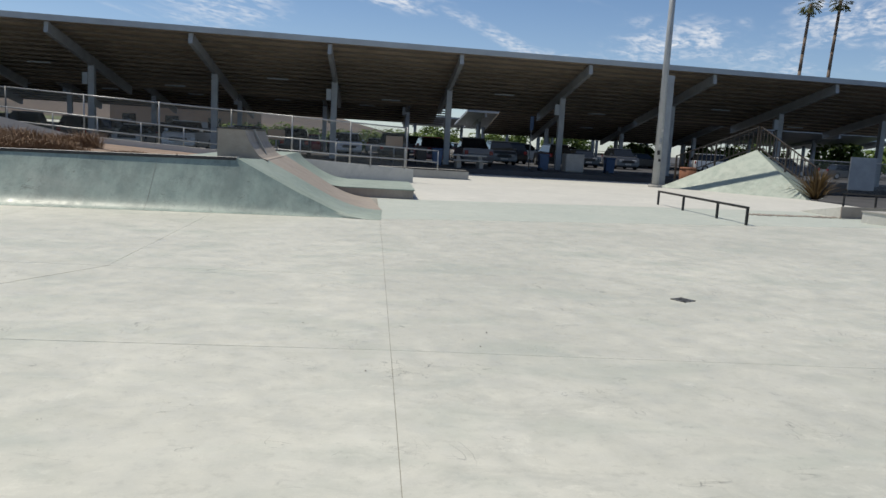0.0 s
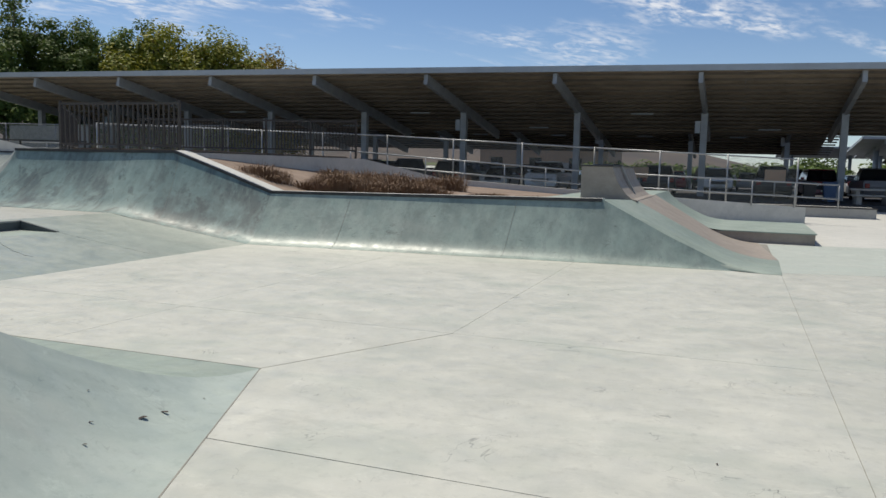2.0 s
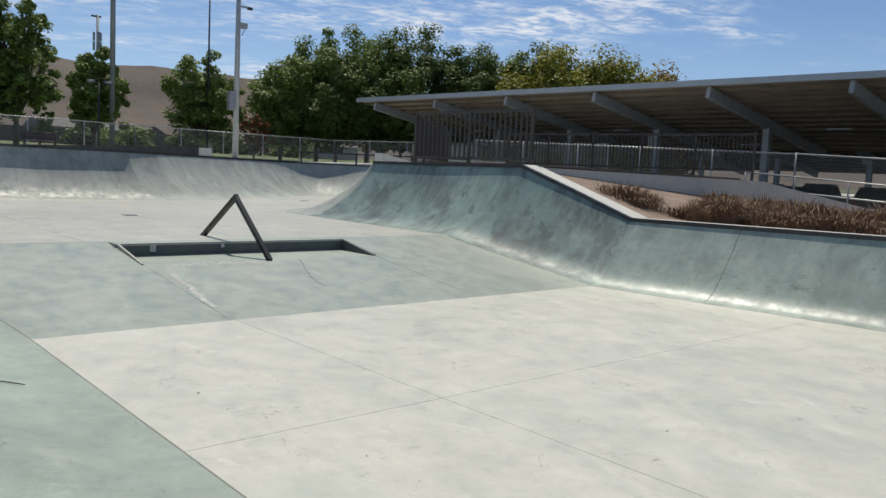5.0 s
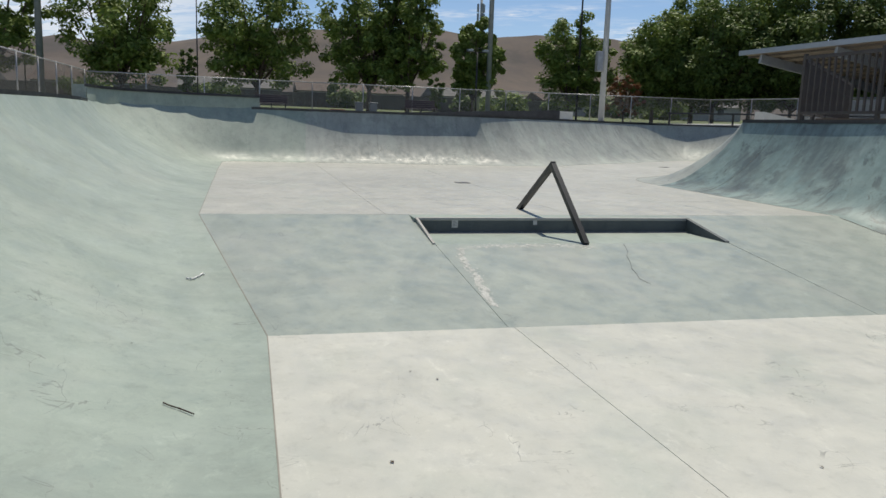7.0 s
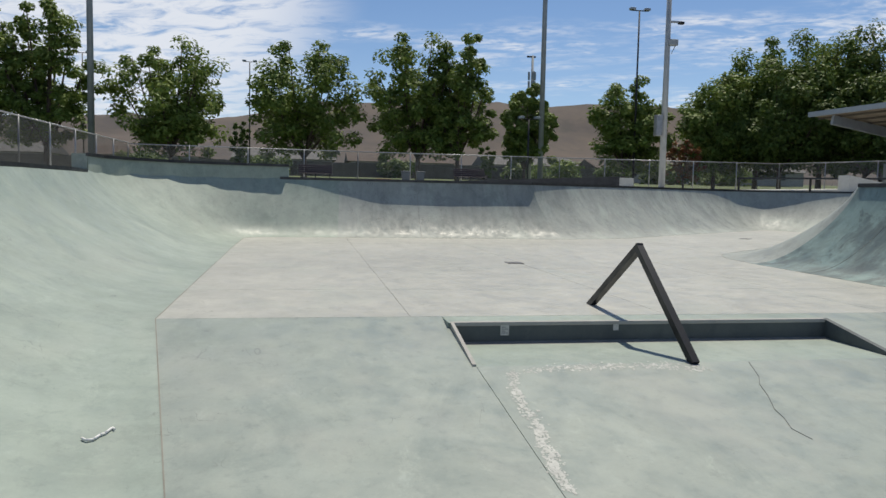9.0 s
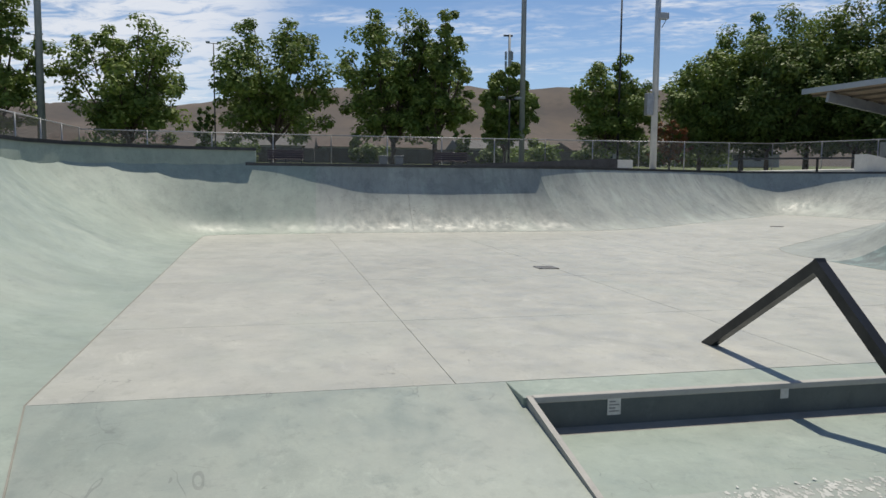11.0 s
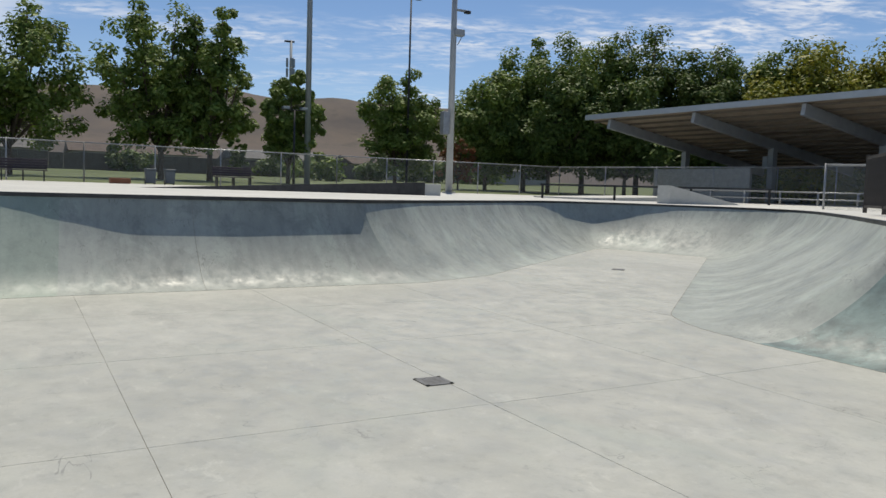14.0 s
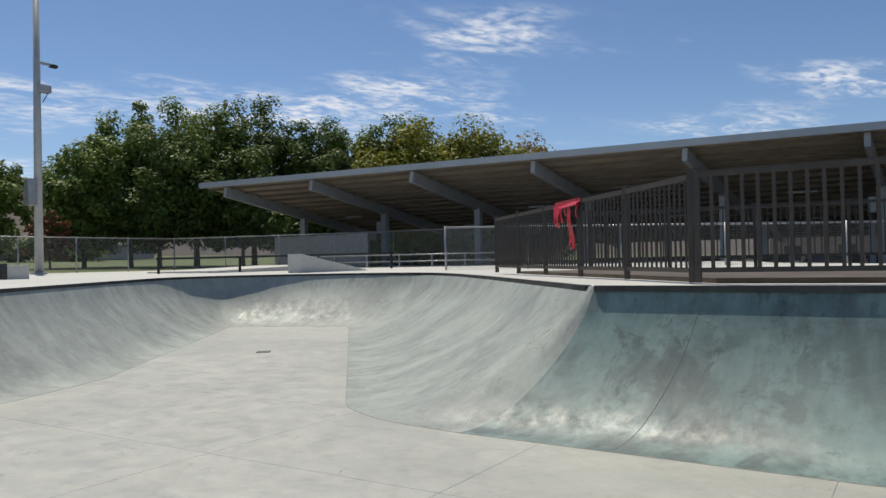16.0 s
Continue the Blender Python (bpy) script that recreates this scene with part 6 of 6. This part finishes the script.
for u, v, w in ((0.42, 0.24, 0.05), (0.36, 0.20, 0.04), (0.52, 0.34, 0.022), (0.30, 0.42, 0.014), (0.66, 0.30, 0.02), (0.24, 0.12, 0.014)):
    d = thing("dead_leaf", "curled dark dead leaf lying on the hip", "leaf", "dead leaves", at=tuple(on_hip(u, v)), turn=rng.random() * 360)
    bm = bmesh.new()
    ring = [bm.verts.new((w * math.cos(a) * 0.7, w * 0.32 * math.sin(a) * (1 + 0.3 * math.cos(3 * a)), 0.05 * w + 0.10 * w * abs(math.sin(a)))) for a in (math.tau * k / 9 for k in range(9))]
    mid_ = bm.verts.new((0, 0, 0.06 * w))
    for p, q in zip(ring, ring[1:] + ring[:1]):
        bm.faces.new((p, q, mid_))
    part("blade", bm, M_twig, d)

crust = thing("lime_stain", "white lime crust stain on the green bank", "stain")
spath = [(-8.50, 10.58), (-8.2, 10.50), (-7.90, 10.49), (-7.65, 10.50), (-7.43, 10.46), (-7.26, 10.46), (-7.07, 10.43), (-6.84, 10.44)]
spath2 = [(-8.50, 10.64), (-8.56, 10.97), (-8.57, 11.24), (-8.57, 11.55), (-8.55, 11.85), (-8.47, 12.10)]
for pts, count, wide in ((spath, 1000, 0.022), (spath2, 520, 0.035)):
    bm = bmesh.new()
    for k in range(count):
        u = rng.random() * (len(pts) - 1)
        i = int(u)
        x, y = (pts[i][q] + (pts[i + 1][q] - pts[i][q]) * (u - i) + rng.normal() * wide for q in (0, 1))
        s = 0.002 + 0.010 * rng.random() ** 2
        vs = []
        for q in range(7):
            a = math.tau * q / 7
            r = s * (0.5 + 0.9 * rng.random())
            px, py = x + math.cos(a) * r * 1.6, y + math.sin(a) * r
            vs.append(bm.verts.new((px, py, bank_z(px) - 0.005 * math.sin(math.pi * min(1, max(0, (-6.38 - px) / 3.46))) + 0.0012 + 0.000001 * k)))
        bm.faces.new(vs)
    tagged(part("crust", bm, M_lime, crust), kind="stuff")
crack = thing("crack", "thin branching crack in the green bank", "crack")
bm = bmesh.new()
cp = [(-8.6, 12.52), (-8.3, 12.42), (-8.17, 12.34), (-7.95, 12.27), (-7.74, 12.18), (-7.6, 12.16), (-7.45, 12.11), (-7.3, 12.15)]
for a, b in zip(cp, cp[1:]):
    sqbar(bm, (*a, bank_z(a[0]) - 0.003), (*b, bank_z(b[0]) - 0.003), 0.004, 0.004)
part("line", bm, M_edge, crack)
